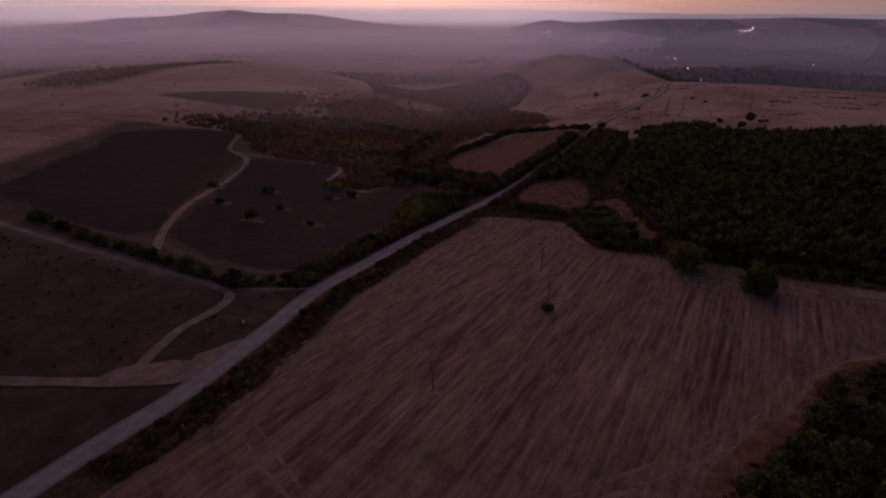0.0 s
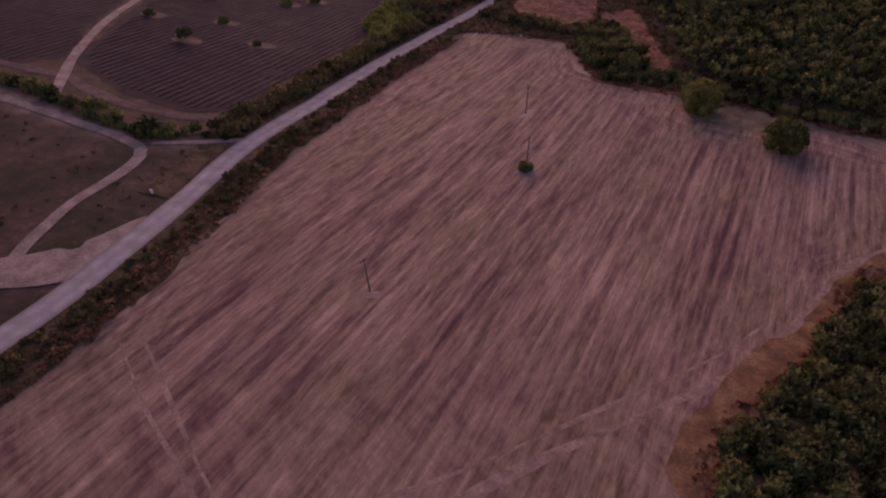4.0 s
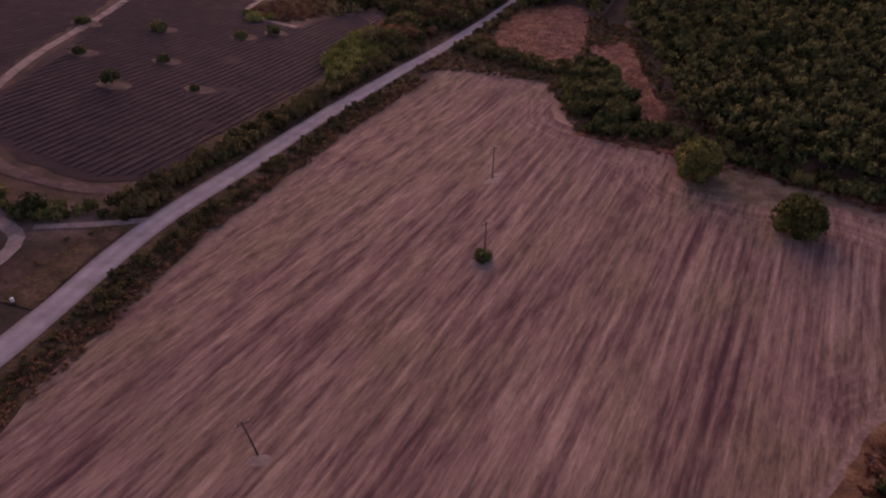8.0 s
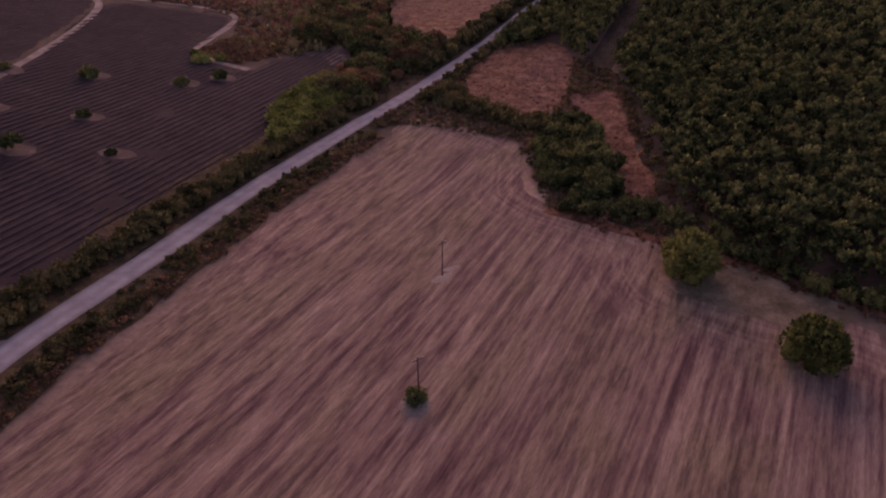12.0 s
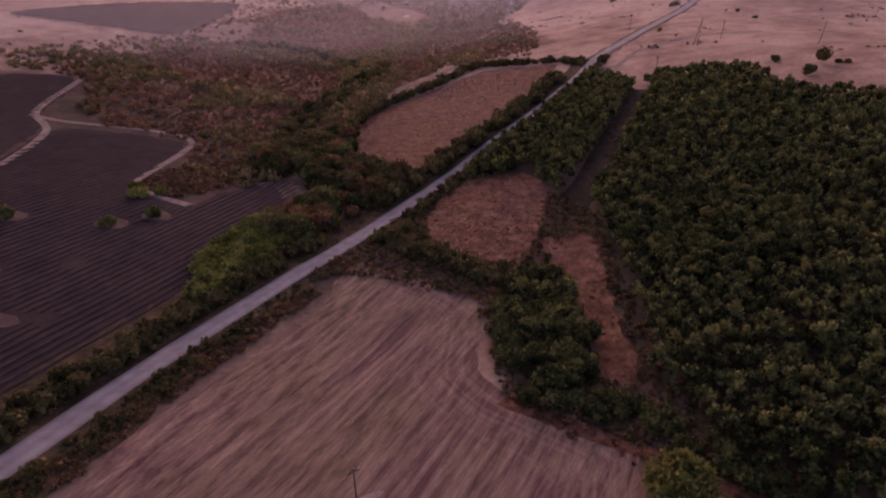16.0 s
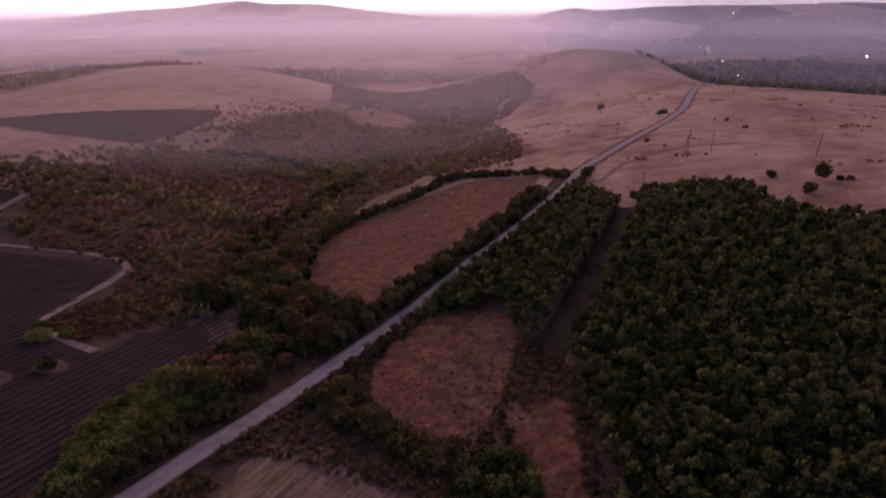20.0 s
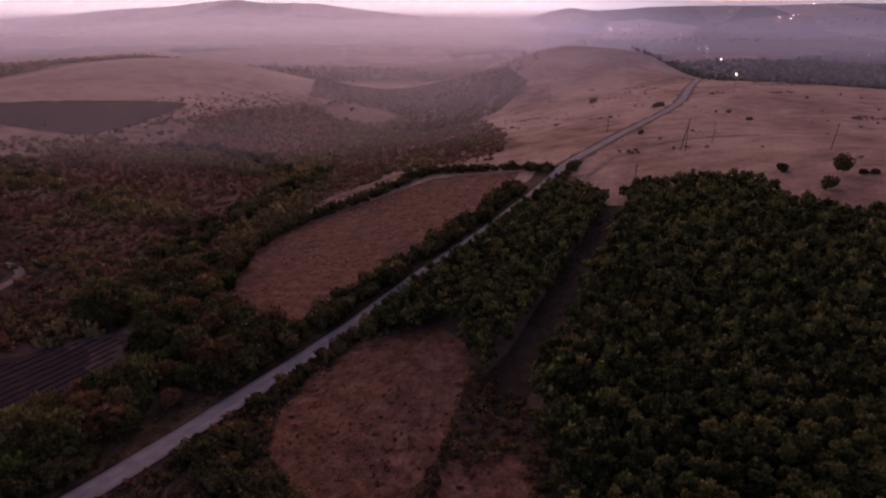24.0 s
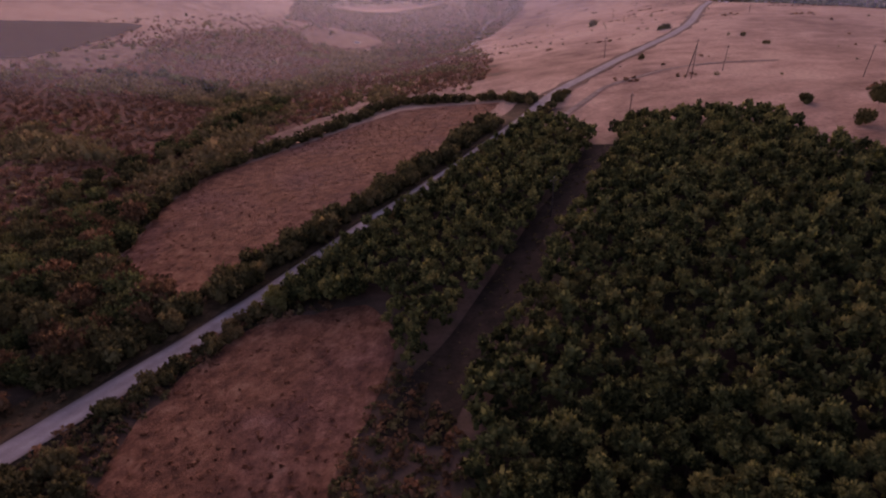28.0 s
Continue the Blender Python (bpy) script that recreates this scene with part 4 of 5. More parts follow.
grove("cutting_weeds", [(x, y, PR.uniform(0.3, 0.7)) for x, y in along(CUTTING + [(80, 277), (77, 268), (75, 260)], 0.5, 66, 4.0)], TUFTS, BUSH, "dull dark weeds in the cutting", "weeds")
grove("rough_weeds", [(x, y, PR.uniform(0.7, 1.5)) for x, y in rough[::2]], TUFTS, RUST, "brown weeds on rough ground between fields", "weeds")
grove("rough_weeds", [(x, y, PR.uniform(0.7, 1.5)) for x, y in rough[1::2]], TUFTS, BUSH, "dull green weeds on rough ground between fields", "weeds")
SLOPE = [(-150, 185), (-108, 168), (-75, 154), (-58, 146), (-54, 135), (-60, 122), (-61, 108), (-80, 105), (-150, 104)]
slope = [p for p in spread(SLOPE, 2.6, 61, 0, 0.8)] + [p for p in spread([(-48, 148), (-34, 150), (-40, 122), (-47, 106), (-54, 108), (-52, 130)], 2.0, 62, 0, 0.8) if reach(ROAD, *p) > 4]
grove("slope_weeds", [(x, y, PR.uniform(0.3, 0.7)) for x, y in slope[::5]], TUFTS, RUST, "brown weeds and low grass on the slope", "weeds")
grove("slope_weeds", [(x, y, PR.uniform(0.3, 0.8)) for x, y in slope[1::4] if wave_at(x, y) > -0.1], TUFTS, OAK, "dull green weeds and low grass on the slope", "weeds")
for n, (edge, gap) in enumerate(((BROWN_1, 1.6), (BROWN_2, 2.4), (STRIP, 1.8))):
    grove("field_weeds", [(x, y, PR.uniform(0.25, 0.6)) for x, y in spread(edge, gap * 1.1, 63 + n, 1.0)], TUFTS, DRYWEED, "dry reddish-brown weeds covering a field", "weeds")


# ---- single trees and bushes ----
def single(name, x, y, radius, tall, material, label, category="bush", lobes=9, sprays=44, size=0.42, trunk=False):
    ob = plant(name, PR, radius, tall, material, lobes, sprays, size, label, category, "", trunk=trunk)
    ob.matrix_basis = Matrix.Translation((x, y, top(x, y) - 0.05))
    return ob


single("walnut_tree", 78.3, 177.3, 5.2, 8.8, WALNUT, "broad leafy green tree beside the stubble", "tree", 22, 110, 0.55, True)
single("walnut_tree", 90.2, 155.6, 4.7, 8.0, WALNUT, "broad dark green tree on the stubble's edge", "tree", 20, 110, 0.55, True)
for x, y, r, h in ((-45, 284, 3.2, 3.4), (-40, 287, 2.2, 2.4), (-49, 290, 2.0, 2.0)):
    single("bright_bush", x, y, r, h, LIME, "bright yellow-green bush at the end of the track")
single("pole_bush", 31.0, 147.6, 1.7, 2.5, OAK, "small dark bush at the foot of a pole", "bush", 9, 50, 0.3)
for x, y, r, h in ((-64, 214.5, 1.8, 3.6), (-58.6, 235.5, 1.7, 1.7), (-69.7, 262.5, 2.4, 2.6), (-43.5, 217, 1.1, 1.0), (-81, 233.5, 1.5, 1.8), (-44.4, 264, 2.1, 1.4), (-35.5, 271.5, 1.9, 2.6), (-92, 259, 1.9, 1.8)):
    single("field_bush", x, y, r * 1.3, h * 1.3, OAK, "dark bush standing among the planted rows")
for x, y, r, h in ((-104, 178, 2.6, 3.2), (-97, 174.5, 2.2, 2.4), (-90, 171.5, 2.0, 2.4), (-85, 169.5, 2.1, 2.8), (-79, 166.5, 2.2, 3.2), (-74, 164, 1.7, 2.4), (-66.5, 160.5, 3.0, 3.8), (-62, 157.5, 2.6, 3.0), (-52.5, 153.5, 2.9, 3.6),
                   (-48, 153.5, 2.0, 2.2), (-113, 184, 2.0, 2.4), (-124, 190, 2.6, 3.0)):
    single("track_bush", x, y, r * 1.15, h * 1.2, OAK, "dark green bush beside the dirt track")
grove("track_hedge", [(x, y, PR.uniform(0.45, 1.15)) for x, y in along([(-126, 192), (-112, 184), (-97, 175), (-80, 167), (-66, 160.5), (-52, 154), (-40, 156)], 1.7, 84, 2.0)], BUSHES, OAK, "dark hedge bushes along the dirt track", "bushes")
for x, y, r, h in ((51.6, 302.6, 2.7, 4.8), (55.6, 304.4, 3.2, 6.0), (60.6, 304.4, 2.8, 5.0), (64.6, 304.6, 2.4, 4.4), (56.4, 309.9, 3.2, 6.6), (59.6, 315.5, 3.0, 6.4), (62.4, 321.0, 2.8, 5.8), (66, 327, 2.5, 4.8)):
    single("field_end_bush", x, y, r, h, OAK, "dark green bush between weedy field and road")
for x, y, r, h in ((192.4, 378, 3.3, 7.2), (180.3, 362.5, 2.7, 4.2), (179, 388.5, 2.2, 3.0), (198, 376.5, 1.3, 1.7), (201.5, 376, 1.3, 1.6), (173.8, 673, 3.4, 6.5), (194.9, 586, 2.2, 2.6), (199, 590, 3.0, 3.4), (157.4, 480.5, 1.2, 3.6),
                   (130.7, 387.6, 1.7, 1.5), (219, 507, 1.6, 1.6), (218, 531, 1.3, 2.6)):
    single("pasture_bush", x, y, r, h, BUSH, "dark bush on dry pasture")


for x, y, r, h in ((34.2, 264.5, 2.7, 4.4), (31.0, 261.6, 2.2, 3.4), (37.5, 261.5, 2.3, 3.4)):
    single("roadside_bush", x, y, r, h, BUSH, "large dark green bush at the hedge's end beside the road")
LEFTWOOD = [(-480, 770), (-400, 740), (-345, 790), (-320, 880), (-250, 960), (-330, 985), (-430, 930), (-500, 900)]
# lighter leaf colour stands in for haze over these woods
grove("plain_wood", [(x, y, PR.uniform(0.7, 1.3)) for x, y in spread(LEFTWOOD, 6.5, 83, 0, 0.85)], FAR_OAK, SCRUBLEAF, "woods on the far side of the pasture, paled for haze", "woodland")


# ---- poles ----
STEEL = Nodes("dull_steel", 0.5)
STEEL.b.inputs["Metallic"].default_value = 0.8
STEEL = STEEL.done(STEEL.ramp(STEEL.noise(8.0), (0.3, (0.18, 0.17, 0.17)), (0.7, (0.3, 0.29, 0.28))))
PORCELAIN = earth("porcelain", (0.35, 0.3, 0.27), (0.45, 0.4, 0.36), (0.5, 0.46, 0.42), 6.0, 20.0, 0.002)


def lathe(points, sides=10):
    v, f = [], []
    for r, z in points:
        v += [(r * math.cos(6.2832 * k / sides), r * math.sin(6.2832 * k / sides), z) for k in range(sides)]
    for j in range(len(points) - 1):
        f += [(j * sides + k, j * sides + (k + 1) % sides, (j + 1) * sides + (k + 1) % sides, (j + 1) * sides + k) for k in range(sides)]
    f += [tuple(range(sides))[::-1], tuple(range((len(points) - 1) * sides, len(points) * sides))]
    return v, f


def bar(a, b, w):
    """A bevelled beam from a to b."""
    bm = bmesh.new()
    bmesh.ops.create_cube(bm, size=1)
    d = Vector(b) - Vector(a)
    bmesh.ops.scale(bm, vec=(w, w, d.length), verts=bm.verts)
    bmesh.ops.bevel(bm, geom=bm.edges, offset=w * 0.12, segments=1, affect="EDGES")
    bmesh.ops.transform(bm, matrix=Matrix.Translation((Vector(a) + Vector(b)) / 2) @ d.to_track_quat("Z", "Y").to_matrix().to_4x4(), verts=bm.verts)
    return bm


def part(name, bm, material, parent, label=""):
    me = bpy.data.meshes.new(name)
    bm.to_mesh(me)
    bm.free()
    me.materials.append(material)
    ob = child(new(name, me), parent, label)
    return ob


def pole(x, y, tall, turn=0.0, lean=(0, 0), label="weathered wooden utility pole with a crossarm", brace=False):
    root = new("utility_pole")
    child(mesh_object("shaft", *lathe([(0.14, -0.6), (0.13, 1.0), (0.11, tall * 0.6), (0.09, tall - 0.02), (0.05, tall)]), POLEWOOD), root)
    part("crossarm", bar((-0.9, 0.12, tall - 0.7), (0.9, 0.12, tall - 0.7), 0.12), POLEWOOD, root)
    for k in (-0.8, 0.0, 0.8):
        z = tall - 0.64 if k else tall
        pin = child(mesh_object("insulator", *lathe([(0.03, 0), (0.03, 0.1), (0.08, 0.12), (0.06, 0.2), (0.08, 0.24), (0.03, 0.32)], 8), PORCELAIN), root, "pale porcelain insulator")
        pin.location = (k, 0.12 if k else 0, z)
    if brace:
        part("brace", bar((0, 2.6, -0.4), (0, 0.1, tall * 0.86), 0.2), POLEWOOD, root)
    root.matrix_basis = Matrix.Translation((x, y, top(x, y))) @ Matrix.Rotation(radians(turn), 4, "Z") @ Euler((radians(lean[0]), radians(lean[1]), 0)).to_matrix().to_4x4()
    return tagged(root, label, "utility pole", "poles of the power line")


pole(1.0, 104.8, 7.6, 30, (0, -5), "leaning wooden utility pole in the stubble")
pole(31.4, 149.0, 7.8, 30, label="wooden utility pole behind a dark bush")
pole(34.3, 177.2, 8.2, 30, label="wooden utility pole on bare ground in the stubble")
pole(101.4, 328.4, 8.6, 30, label="wooden utility pole in the cutting through the wood")
pole(130.7, 388.8, 8.4, 30, label="wooden utility pole with a bush at its foot")
pole(163.5, 437, 13.5, 30, brace=True, label="tall braced wooden pole on the pasture")
pole(178, 447.5, 9, 30, (0, 4), "wooden utility pole on the pasture")
pole(147.6, 506.5, 9, 30, label="wooden utility pole beside the road")
pole(211.5, 419, 10, 30, (0, 9), "leaning wooden pole on the pasture")
pole(265, 640, 9, 30, label="distant wooden utility pole on the pasture")
for x, y, rx, ry, a in ((34, 176.5, 2.6, 0.9, 35), (36, 179.5, 1.8, 0.6, 30), (1.5, 104, 1.8, 1.0, 20), (31, 146.5, 2.6, 2.2, 0)):
    c, s = math.cos(radians(a)), math.sin(radians(a))
    patch("bare_spot", [(x + rx * math.cos(t) * c - ry * math.sin(t) * s, y + rx * math.cos(t) * s + ry * math.sin(t) * c) for t in np.arange(0, 6.2, 0.8)], BARE, 1.5, 0.15, 0.5, x, "pale bare soil at the foot of a pole", "bare ground")
for x, y in ((-64, 214), (-58.6, 235.5), (-69.7, 262.5), (-43.5, 217), (-81, 233.5), (-44.4, 264), (-35.5, 271.5), (-92, 259)):
    patch("bare_spot", [(x + 1 + 4.6 * math.cos(t), y + 3.2 * math.sin(t)) for t in np.arange(0, 6.2, 0.8)], SPOT, 2, 0.2, 1.2, x, "pale bare soil round a bush", "bare ground")
for n, edge in enumerate(([(-64, 2097), (18, 2104), (55, 1750), (-13, 1745)], [(51, 2107), (132, 2050), (151, 1786), (96, 1782)], [(170, 2040), (240, 2000), (240, 1800), (185, 1795)], [(-154, 2333), (366, 2528), (374, 2300), (-86, 2163)])):
    patch("far_field", edge, BARE, 60, 2.0, 6, 30 + n, "pale harvested field on the plain")
patch("track_mouth", [(-62, 102.5), (-57.5, 108), (-50, 111), (-44.5, 117), (-41.5, 122), (-41, 118), (-44.5, 109), (-49, 102.8), (-55, 101.2)], DIRT, 2, 0.17, 1.8, 41, "worn dirt where a track meets the road", "bare ground")
TONGUE = earth("dull_grass", (0.11, 0.083, 0.047), (0.185, 0.135, 0.084), (0.28, 0.20, 0.135), 0.35, 1.8)
patch("grass_tongue", [(75, 172), (80, 176.5), (86, 178.5), (94.6, 171.5), (102, 165), (98, 161.5), (88.5, 163), (83, 166.5)], TONGUE, 3, 0.15, 1.5, 42, "dull green grass between two trees", "grass")
patch("bare_corner", [(-14, 297), (-12, 303), (-1, 303.5), (1, 293), (-3, 288), (-8, 296)], SPOT, 3, 0.2, 1.5, 43, "bare dry corner of the row field", "bare ground")
# floor grass, darkened in colour for the shade of trees on both sides
SHADEGRASS = earth("shaded_floor_grass", (0.018, 0.014, 0.010), (0.031, 0.023, 0.016), (0.055, 0.038, 0.027), 0.35, 1.4, 0.3)
ribbon("wood_cutting", CUTTING + [(80, 277), (77, 268)], 9.0, SHADEGRASS, 0.13, 47, "grassy cutting through the wood, tree shade in its colour", "grass", 0.2)
DRYBANK = earth("dry_bank", (0.22, 0.125, 0.087), (0.34, 0.205, 0.145), (0.45, 0.29, 0.21), 0.15, 1.2)
patch("bare_bank", BANK, DRYBANK, 6, 0.3, 3, 46, "pale bare bank above the scrub valley", "bare ground")
patch("bare_hollow", QUARRY, DRYBANK, 7, 0.4, 4, 9, "pale bare ground in the valley", "bare ground")
STRAW = earth("straw_track", (0.20, 0.125, 0.097), (0.31, 0.20, 0.152), (0.44, 0.295, 0.222), 0.5, 2.2)
for n, (line, wide) in enumerate((([(-33.5, 91), (-26, 80), (-18.7, 71.1), (-10.6, 60.6), (-6, 54)], 0.6), ([(-30.6, 92), (-23, 81), (-15.5, 70.2), (-7.9, 60.7), (-3, 54)], 0.6),
                                  ([(-9, 60.5), (-1, 62.2), (8.9, 65.3), (16.6, 69.1), (25.1, 73.8), (34.3, 78.2), (44.3, 83.1), (54.9, 88.4), (65.4, 95.6), (75.9, 105.5), (88, 115), (104, 119)], 1.5), ([(2, 66.5), (16, 72.4), (34, 81.6), (54, 92), (64, 99)], 0.6))):
    ribbon("wheel_track", line, wide, STRAW, 0.13, 20 + n, "faint flattened straw wheel track", "track", 0.9)
ribbon("dirt_track", [(110, 388), (115, 405), (125, 423), (134, 439), (144, 447), (158, 458), (178, 464), (204, 461)], 2.3, DIRT, 0.2, 12, "dirt track off the road across the pasture")
ribbon("dirt_track", [(60, 560), (80, 640), (95, 760), (110, 900), (150, 1000)], 4.0, DIRT, 0.5, 14, "pale worn path along the valley shoulder")
ribbon("dirt_track", [(18, 420), (30, 440), (48, 466), (66, 472)], 5.0, DRYBANK, 0.3, 15, "pale dry bank above the hedge")


ribbon("far_road", [(646, 1637), (681, 1749), (705, 1891), (770, 2050), (830, 2240)], 9.0, GRAVEL, 0.8, 16, "pale far road running into the village")


# ---- planted rows ----
def rows_of(field, gap, seed, wide=1.6, tall=0.18, skip=()):
    """Long low rows of plants, each a part of its field."""
    a = radians(23)
    d, q = Vector((math.sin(a), math.cos(a))), Vector((math.cos(a), -math.sin(a)))
    edge = rounded(field["edge"], 3.0, True)
    us = [Vector(p).dot(q) for p in edge]
    ts = [Vector(p).dot(d) for p in edge]
    u = min(us) + gap
    while u < max(us):
        t = np.arange(min(ts), max(ts), 1.6)
        x, y = u * q.x + t * d.x, u * q.y + t * d.y
        ok = inside(edge, x, y) & (reach(edge, x, y, True) > 1.6)
        for sx, sy in skip:
            ok &= np.hypot((x - sx - 1) / 1.3, y - sy) > 3.4
        z = height(x, y)
        v, f, run = [], [], 0
        for k in range(len(t)):
            if not ok[k] or noise.noise(Vector((x[k] * 0.13, y[k] * 0.13, seed))) < -0.6:
                run = 0
                continue
            w = wide * (1 + 0.5 * noise.noise(Vector((x[k] * 0.5, y[k] * 0.5, seed))))
            h = tall * (1 + 0.6 * noise.noise(Vector((x[k] * 0.6, y[k] * 0.6, seed + 5))))
            n = len(v)
            for a, b in ((-0.5, -0.05), (-0.34, 0.75), (0.05, 1.0), (0.38, 0.7), (0.5, -0.05)):
                v.append((x[k] + q.x * a * w, y[k] + q.y * a * w, z[k] + 0.1 + b * h + WOB(x[k], y[k])))
            if run:
                f += [(n - 5 + j, n - 4 + j, n + 1 + j, n + j) for j in range(4)]
            run = 1
        if f:
            child(mesh_object("planted_row", v, f, ROWLEAF), field["ob"])
        u += gap


LONE = ((-64, 214), (-58.6, 235.5), (-69.7, 262.5), (-43.5, 217), (-81, 233.5), (-44.4, 264), (-35.5, 271.5), (-92, 259))
rows_of({"ob": bpy.data.objects["row_field"], "edge": FIELD_B}, 2.1, 1, 1.1, 0.19, LONE)
rows_of({"ob": bpy.data.objects["row_field.001"], "edge": FIELD_A}, 2.1, 2, 1.1, 0.15)


# ---- vehicles far off ----
def paint(name, colour, rough, metal=0.0):
    k = Nodes(name, rough)
    k.b.inputs["Metallic"].default_value = metal
    k.b.inputs["Specular IOR Level"].default_value = 0.5
    return k.done(k.ramp(k.noise(3.0), (0.3, tuple(c * 0.9 for c in colour)), (0.7, colour)))


WHITE, DARKGLASS, TYRE = paint("white_paint", (0.8, 0.8, 0.8), 0.3), paint("dark_glass", (0.03, 0.03, 0.035), 0.1), paint("tyre_rubber", (0.03, 0.03, 0.03), 0.8)


def prism(outline, half, w):
    """A side outline, swept across and narrowed at the top."""
    bm = bmesh.new()
    rings = [[bm.verts.new((x, s * half * (1 - w * max(0, z - 0.9)), z)) for x, z in outline] for s in (-1, 1)]
    n = len(outline)
    for i in range(n):
        bm.faces.new((rings[0][i], rings[0][(i + 1) % n], rings[1][(i + 1) % n], rings[1][i]))
    bm.faces.new(rings[0][::-1])
    bm.faces.new(rings[1])
    bmesh.ops.recalc_face_normals(bm, faces=bm.faces)
    bmesh.ops.bevel(bm, geom=[e for e in bm.edges if e.calc_face_angle(0) > 0.4], offset=0.05, segments=1, affect="EDGES")
    return bm


def car(x, y, turn, label, scale=1.0):
    root = new("car")
    part("body", prism([(-2.1, 0.3), (2.1, 0.3), (2.15, 0.7), (1.2, 0.92), (-2.05, 0.98), (-2.15, 0.6)], 0.88, 0), WHITE, root)
    part("cabin", prism([(1.0, 0.9), (0.35, 1.42), (-1.3, 1.46), (-1.95, 0.95)], 0.8, 0.25), DARKGLASS, root, "dark glazed cabin")
    part("roof", prism([(0.3, 1.40), (0.25, 1.50), (-1.25, 1.53), (-1.35, 1.44)], 0.76, 0.25), WHITE, root)
    for a, b in ((1.35, 0.8), (1.35, -0.8), (-1.35, 0.8), (-1.35, -0.8)):
        wheel = child(mesh_object("wheel", *lathe([(0.2, -0.1), (0.31, -0.09), (0.33, 0.0), (0.31, 0.09), (0.2, 0.1)], 14), TYRE), root, "black rubber wheel")
        wheel.matrix_basis = Matrix.Translation((a, b, 0.33)) @ Matrix.Rotation(radians(90), 4, "X")
    root.matrix_basis = Matrix.Translation((x, y, top(x, y) + 0.1)) @ Matrix.Rotation(radians(turn), 4, "Z") @ Matrix.Scale(scale, 4)
    return tagged(root, label, "car")


car(341, 893, 40, "white car parked on grass beside the road bend")
car(349, 897, 20, "white car parked near the road bend")
car(-2, 741, 15, "white car standing on bare ground in the valley", 1.15)

def marker(x, y):
    root = new("marker_stone")
    bm = bar((0, 0, -0.3), (0, 0, 0.75), 0.4)
    part("stone", bm, WHITE, root)
    part("cap", bar((0, 0, 0.74), (0, 0, 0.84), 0.48), WHITE, root)
    root.matrix_basis = Matrix.Translation((x, y, top(x, y))) @ Matrix.Rotation(0.5, 4, "Z")
    return tagged(root, "small whitewashed marker stone beside the road", "marker stone")


marker(-43.0, 130.0)
marker(27.4, 283.3)

# ---- lamps and houses of the far villages ----
GLOW = bpy.data.materials.new("lamp_glow")
GLOW.use_nodes = True
GLOW.node_tree.nodes["Principled BSDF"].inputs["Emission Color"].default_value = (1.0, 0.86, 0.66, 1)
GLOW.node_tree.nodes["Principled BSDF"].inputs["Emission Strength"].default_value = 130.0
PLASTER = earth("pale_plaster", (0.4, 0.37, 0.33), (0.5, 0.46, 0.41), (0.6, 0.56, 0.5), 0.2, 2.0, 0.02)
ROOFTILE = earth("roof_tiles", (0.16, 0.07, 0.05), (0.24, 0.11, 0.08), (0.3, 0.15, 0.11), 0.4, 3.0, 0.05)


def lamp_post():
    root = new("street_lamp")
    child(mesh_object("post", *lathe([(0.12, -0.5), (0.1, 4), (0.07, 9.0)], 8), STEEL), root)
    part("arm", bar((0, 0, 8.9), (0, -1.6, 9.3), 0.1), STEEL, root)
    head = child(mesh_object("lamp_head", *lathe([(0.12, 0.2), (0.36, 0.06), (0.40, -0.12), (0.25, -0.3), (0.06, -0.36)], 10), GLOW), root, "glowing lamp head")
    head.location = (0, -1.6, 9.2)
    return tagged(root, "lit street lamp in a far village", "street lamp", "village lamps")


def house():
    root = new("house")
    bm = bmesh.new()
    bmesh.ops.create_cube(bm, size=1)
    bmesh.ops.transform(bm, matrix=Matrix.Translation((0, 0, 2.4)) @ Matrix.Diagonal((11, 8, 5.6, 1)), verts=bm.verts)
    part("wall", bm, PLASTER, root)
    part("roof", prism([(-6.0, 5.0), (6.0, 5.0), (5.4, 5.4), (0, 8.0), (-5.4, 5.4)], 4.6, 0), ROOFTILE, root, "red-brown tiled roof")
    for k in (-3.4, 0, 3.4):
        bm = bmesh.new()
        bmesh.ops.create_cube(bm, size=1)
        bmesh.ops.transform(bm, matrix=Matrix.Translation((k, -4.02, 2.9)) @ Matrix.Diagonal((1.2, 0.1, 1.5, 1)), verts=bm.verts)
        part("window", bm, DARKGLASS, root)
    return tagged(root, "pale house with a tiled roof in a far village", "house", "village houses")


lamp, home = lamp_post(), house()
LAMPS = [(491, 2856), (503, 2829), (555, 2837), (622, 2625), (636, 2612), (653, 2621), (670, 2606), (686, 2602), (750, 2718), (774, 2688), (805, 2402), (695, 1924), (705, 1891), (638, 1614), (562, 1344), (1121, 2810), (1256, 2694), (1267, 2672), (1283, 2662), (1304, 2688), (1322, 2695), (1430, 2555), (1016, 1725), (1457, 2861), (-670, 2020), (-693, 2038)]
for n, (x, y) in enumerate(LAMPS):
    m = Matrix.Translation((x, y, land(x, y))) @ Matrix.Scale(0.55 + y / 3000, 4)
    if n == 0:
        lamp.matrix_basis = m
    else:
        copy_thing(lamp, m)
for n in range(34):
    x, y = LAMPS[n % len(LAMPS)]
    x, y = x + PR.uniform(-90, 90), y + PR.uniform(-60, 90)
    m = Matrix.Translation((x, y, land(x, y))) @ Matrix.Rotation(PR.uniform(-0.8, 0.8), 4, "Z")
    if n == 0:
        home.matrix_basis = m
    else:
        copy_thing(home, m)


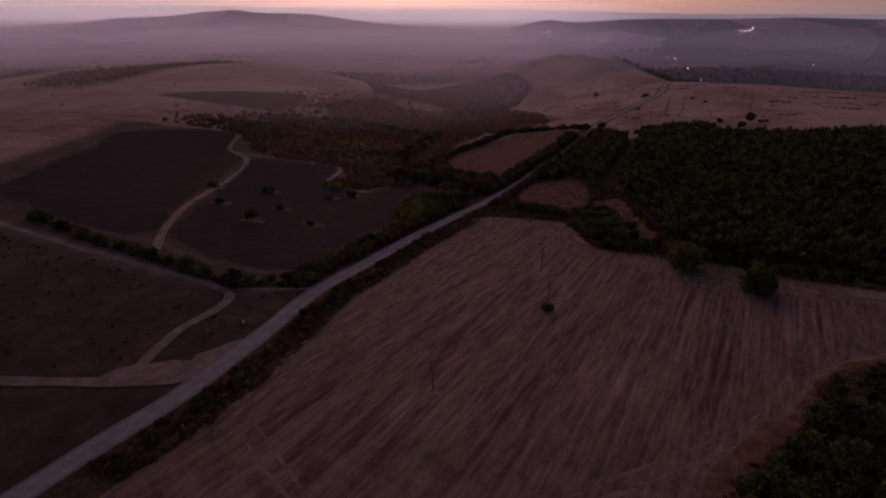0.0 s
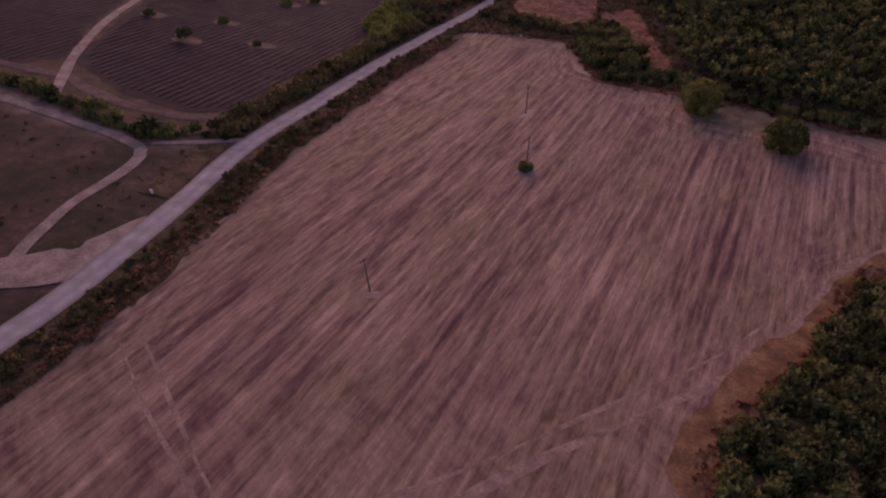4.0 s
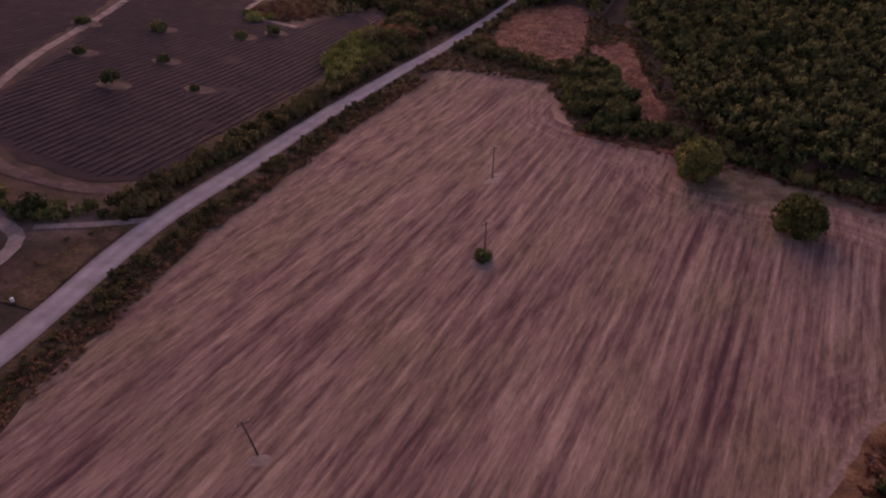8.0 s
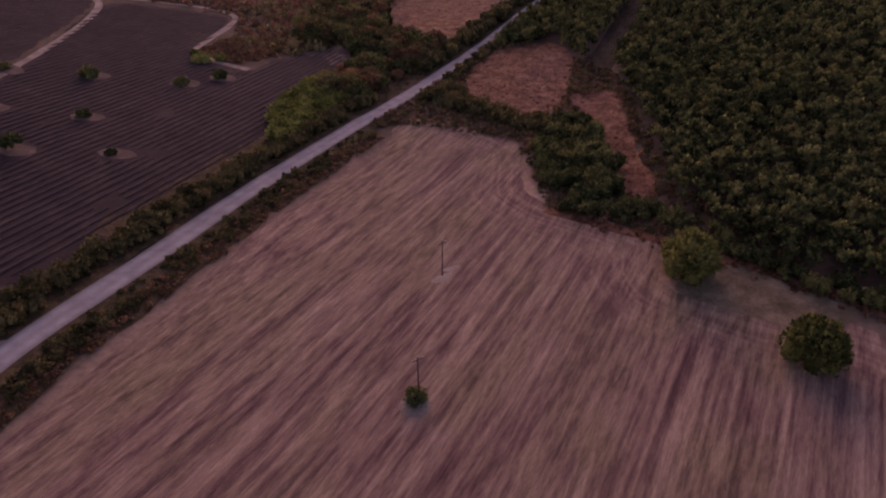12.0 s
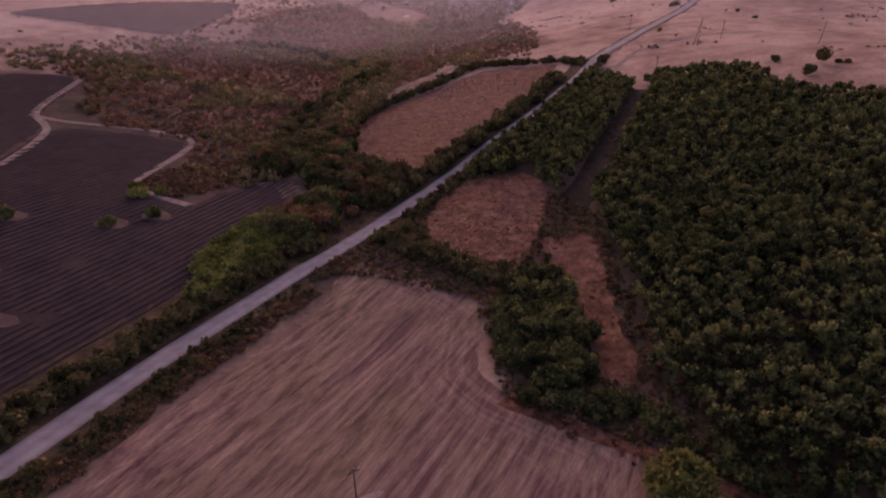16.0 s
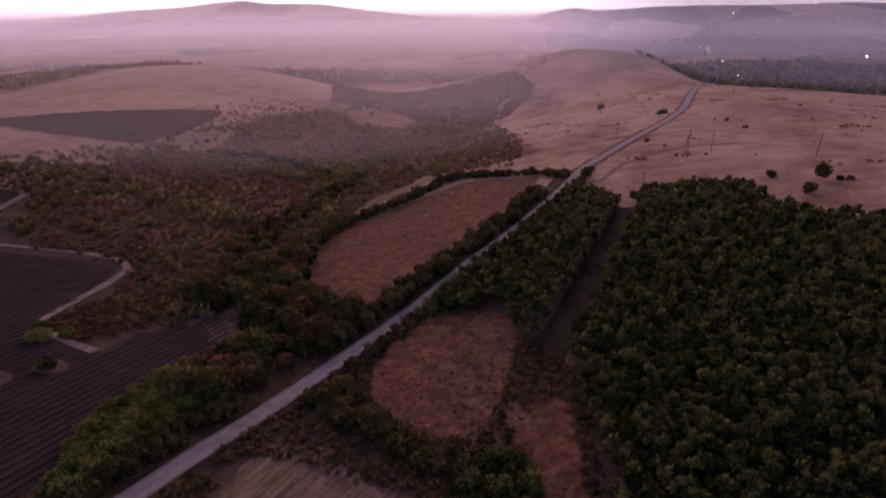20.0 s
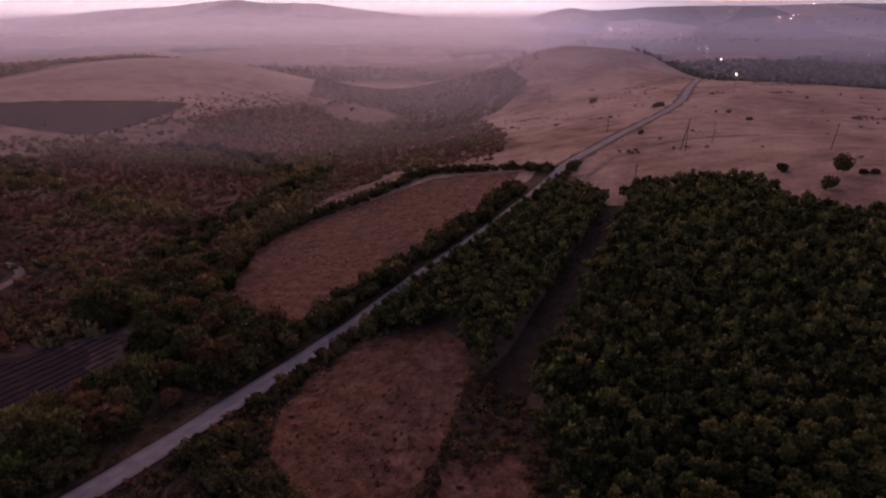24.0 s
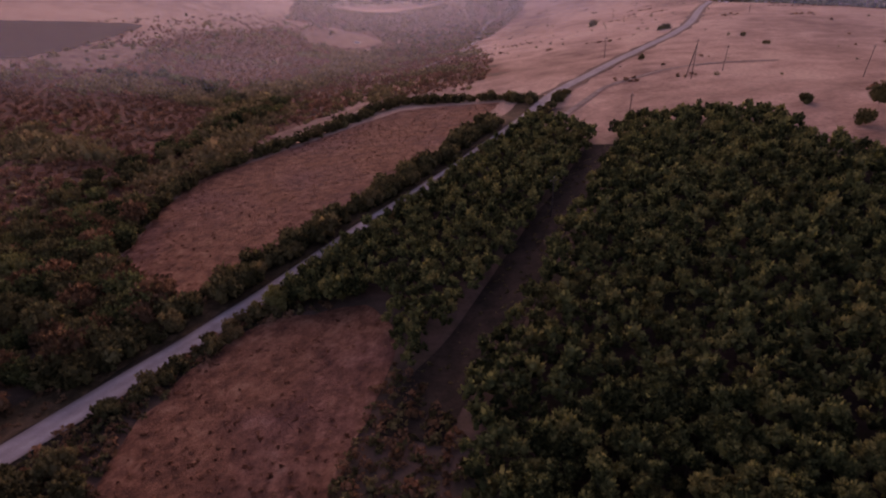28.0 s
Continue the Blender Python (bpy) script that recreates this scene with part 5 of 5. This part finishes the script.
# ---- haze over the plain, painted on see-through sheets ----
def mist(radius, dense, seed, top_at, glow=0.0):
    """A thin see-through sheet of painted haze, in a wide arc over the plain."""
    k = Nodes("mist")
    t = k.t
    at = k.n("NewGeometry")
    sep = k.n("SeparateXYZ")
    k.link(at.outputs["Position"], sep.inputs[0])
    lump = k.noise(0.004, k.place(0, (0.25, 1, 3)), 2)
    def sums(how, a, b, c=None):
        m = k.n("Math")
        m.operation = how
        for slot, v in enumerate((a, b) if c is None else (a, b, c)):
            if isinstance(v, (int, float)):
                m.inputs[slot].default_value = v
            else:
                k.link(v, m.inputs[slot])
        return m.outputs[0]

    def fade(v, a, b, lo, hi):
        m = k.n("MapRange")
        m.interpolation_type = "SMOOTHSTEP"
        for slot, n in (("From Min", a), ("From Max", b), ("To Min", lo), ("To Max", hi)):
            m.inputs[slot].default_value = n
        k.link(v, m.inputs["Value"])
        return m.outputs[0]

    z = sep.outputs[2]
    upper = fade(sums("MULTIPLY_ADD", lump, -90.0, z), -90, top_at, dense, 0.0)
    lower = fade(k.attr("rise"), 0.0, radius * (0.017 if radius > 1200 else 0.055), 0.0, 1.0)
    # the sun's glow put into the density: thinner to the right
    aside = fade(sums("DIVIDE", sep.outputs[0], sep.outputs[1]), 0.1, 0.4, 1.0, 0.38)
    thick = sums("MULTIPLY", sums("MULTIPLY", upper, lower), aside)
    haze, clear, both, half = k.n("BsdfTranslucent"), k.n("BsdfTransparent"), k.n("MixShader"), k.n("MixShader", Fac=0.3)
    soft = k.n("BsdfDiffuse")
    # scattered light put into the colour: bluer away from the sun
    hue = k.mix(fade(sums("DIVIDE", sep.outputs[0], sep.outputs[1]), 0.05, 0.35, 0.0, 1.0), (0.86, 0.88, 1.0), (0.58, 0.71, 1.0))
    for b in (haze, soft):
        k.link(hue, b.inputs["Color"])
    k.link(haze.outputs[0], half.inputs[1])
    k.link(soft.outputs[0], half.inputs[2])
    full = half
    # emission put in for the light that distant haze scatters
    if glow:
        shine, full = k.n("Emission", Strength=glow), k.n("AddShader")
        # the emitted colour turns bluer away from the sun's side
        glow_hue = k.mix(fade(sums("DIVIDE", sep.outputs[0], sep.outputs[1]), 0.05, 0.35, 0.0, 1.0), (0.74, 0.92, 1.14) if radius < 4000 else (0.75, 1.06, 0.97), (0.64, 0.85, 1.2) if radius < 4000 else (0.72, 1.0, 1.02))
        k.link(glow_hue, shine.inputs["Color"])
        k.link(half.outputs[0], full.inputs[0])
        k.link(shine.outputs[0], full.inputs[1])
    k.link(thick, both.inputs["Fac"])
    k.link(clear.outputs[0], both.inputs[1])
    k.link(full.outputs[0], both.inputs[2])
    k.link(both.outputs[0], t.nodes["Material Output"].inputs["Surface"])
    a = np.radians(np.arange(-62, 63, 2))
    rises = (-4, 0, 4, 9, 15, 22, 30, 40, 55, 75, 105, 150, 210)
    foot = [(60 + (radius + 60 * math.sin(5 * b + seed) * min(1, radius / 900)) * math.sin(b), 150 + (radius + 60 * math.sin(5 * b + seed) * min(1, radius / 900)) * math.cos(b)) for b in a]
    v = [(x, y, land(x, y) + h) for h in rises for x, y in foot]
    n = len(a)
    f = [(j * n + i, j * n + i + 1, (j + 1) * n + i + 1, (j + 1) * n + i) for j in range(len(rises) - 1) for i in range(n - 1)]
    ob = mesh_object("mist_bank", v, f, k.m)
    ob.data.attributes.new("rise", "FLOAT", "POINT").data.foreach_set("value", [float(h) for h in rises for _ in foot])
    return tagged(ob, "thin sheet painted with lilac evening haze over the plain", "mist", kind="stuff")


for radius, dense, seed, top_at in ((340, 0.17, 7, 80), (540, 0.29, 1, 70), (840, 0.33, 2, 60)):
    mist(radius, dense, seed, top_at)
# the far haze emits, in place of the sunlight it would scatter
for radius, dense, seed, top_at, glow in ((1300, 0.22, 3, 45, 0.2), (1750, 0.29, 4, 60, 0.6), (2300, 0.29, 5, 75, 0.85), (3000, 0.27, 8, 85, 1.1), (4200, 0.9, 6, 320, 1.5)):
    tagged(mist(radius, dense, seed, top_at, glow), "evening haze at the horizon, its light put in as emission", "backdrop", kind="structure").name = "backdrop"
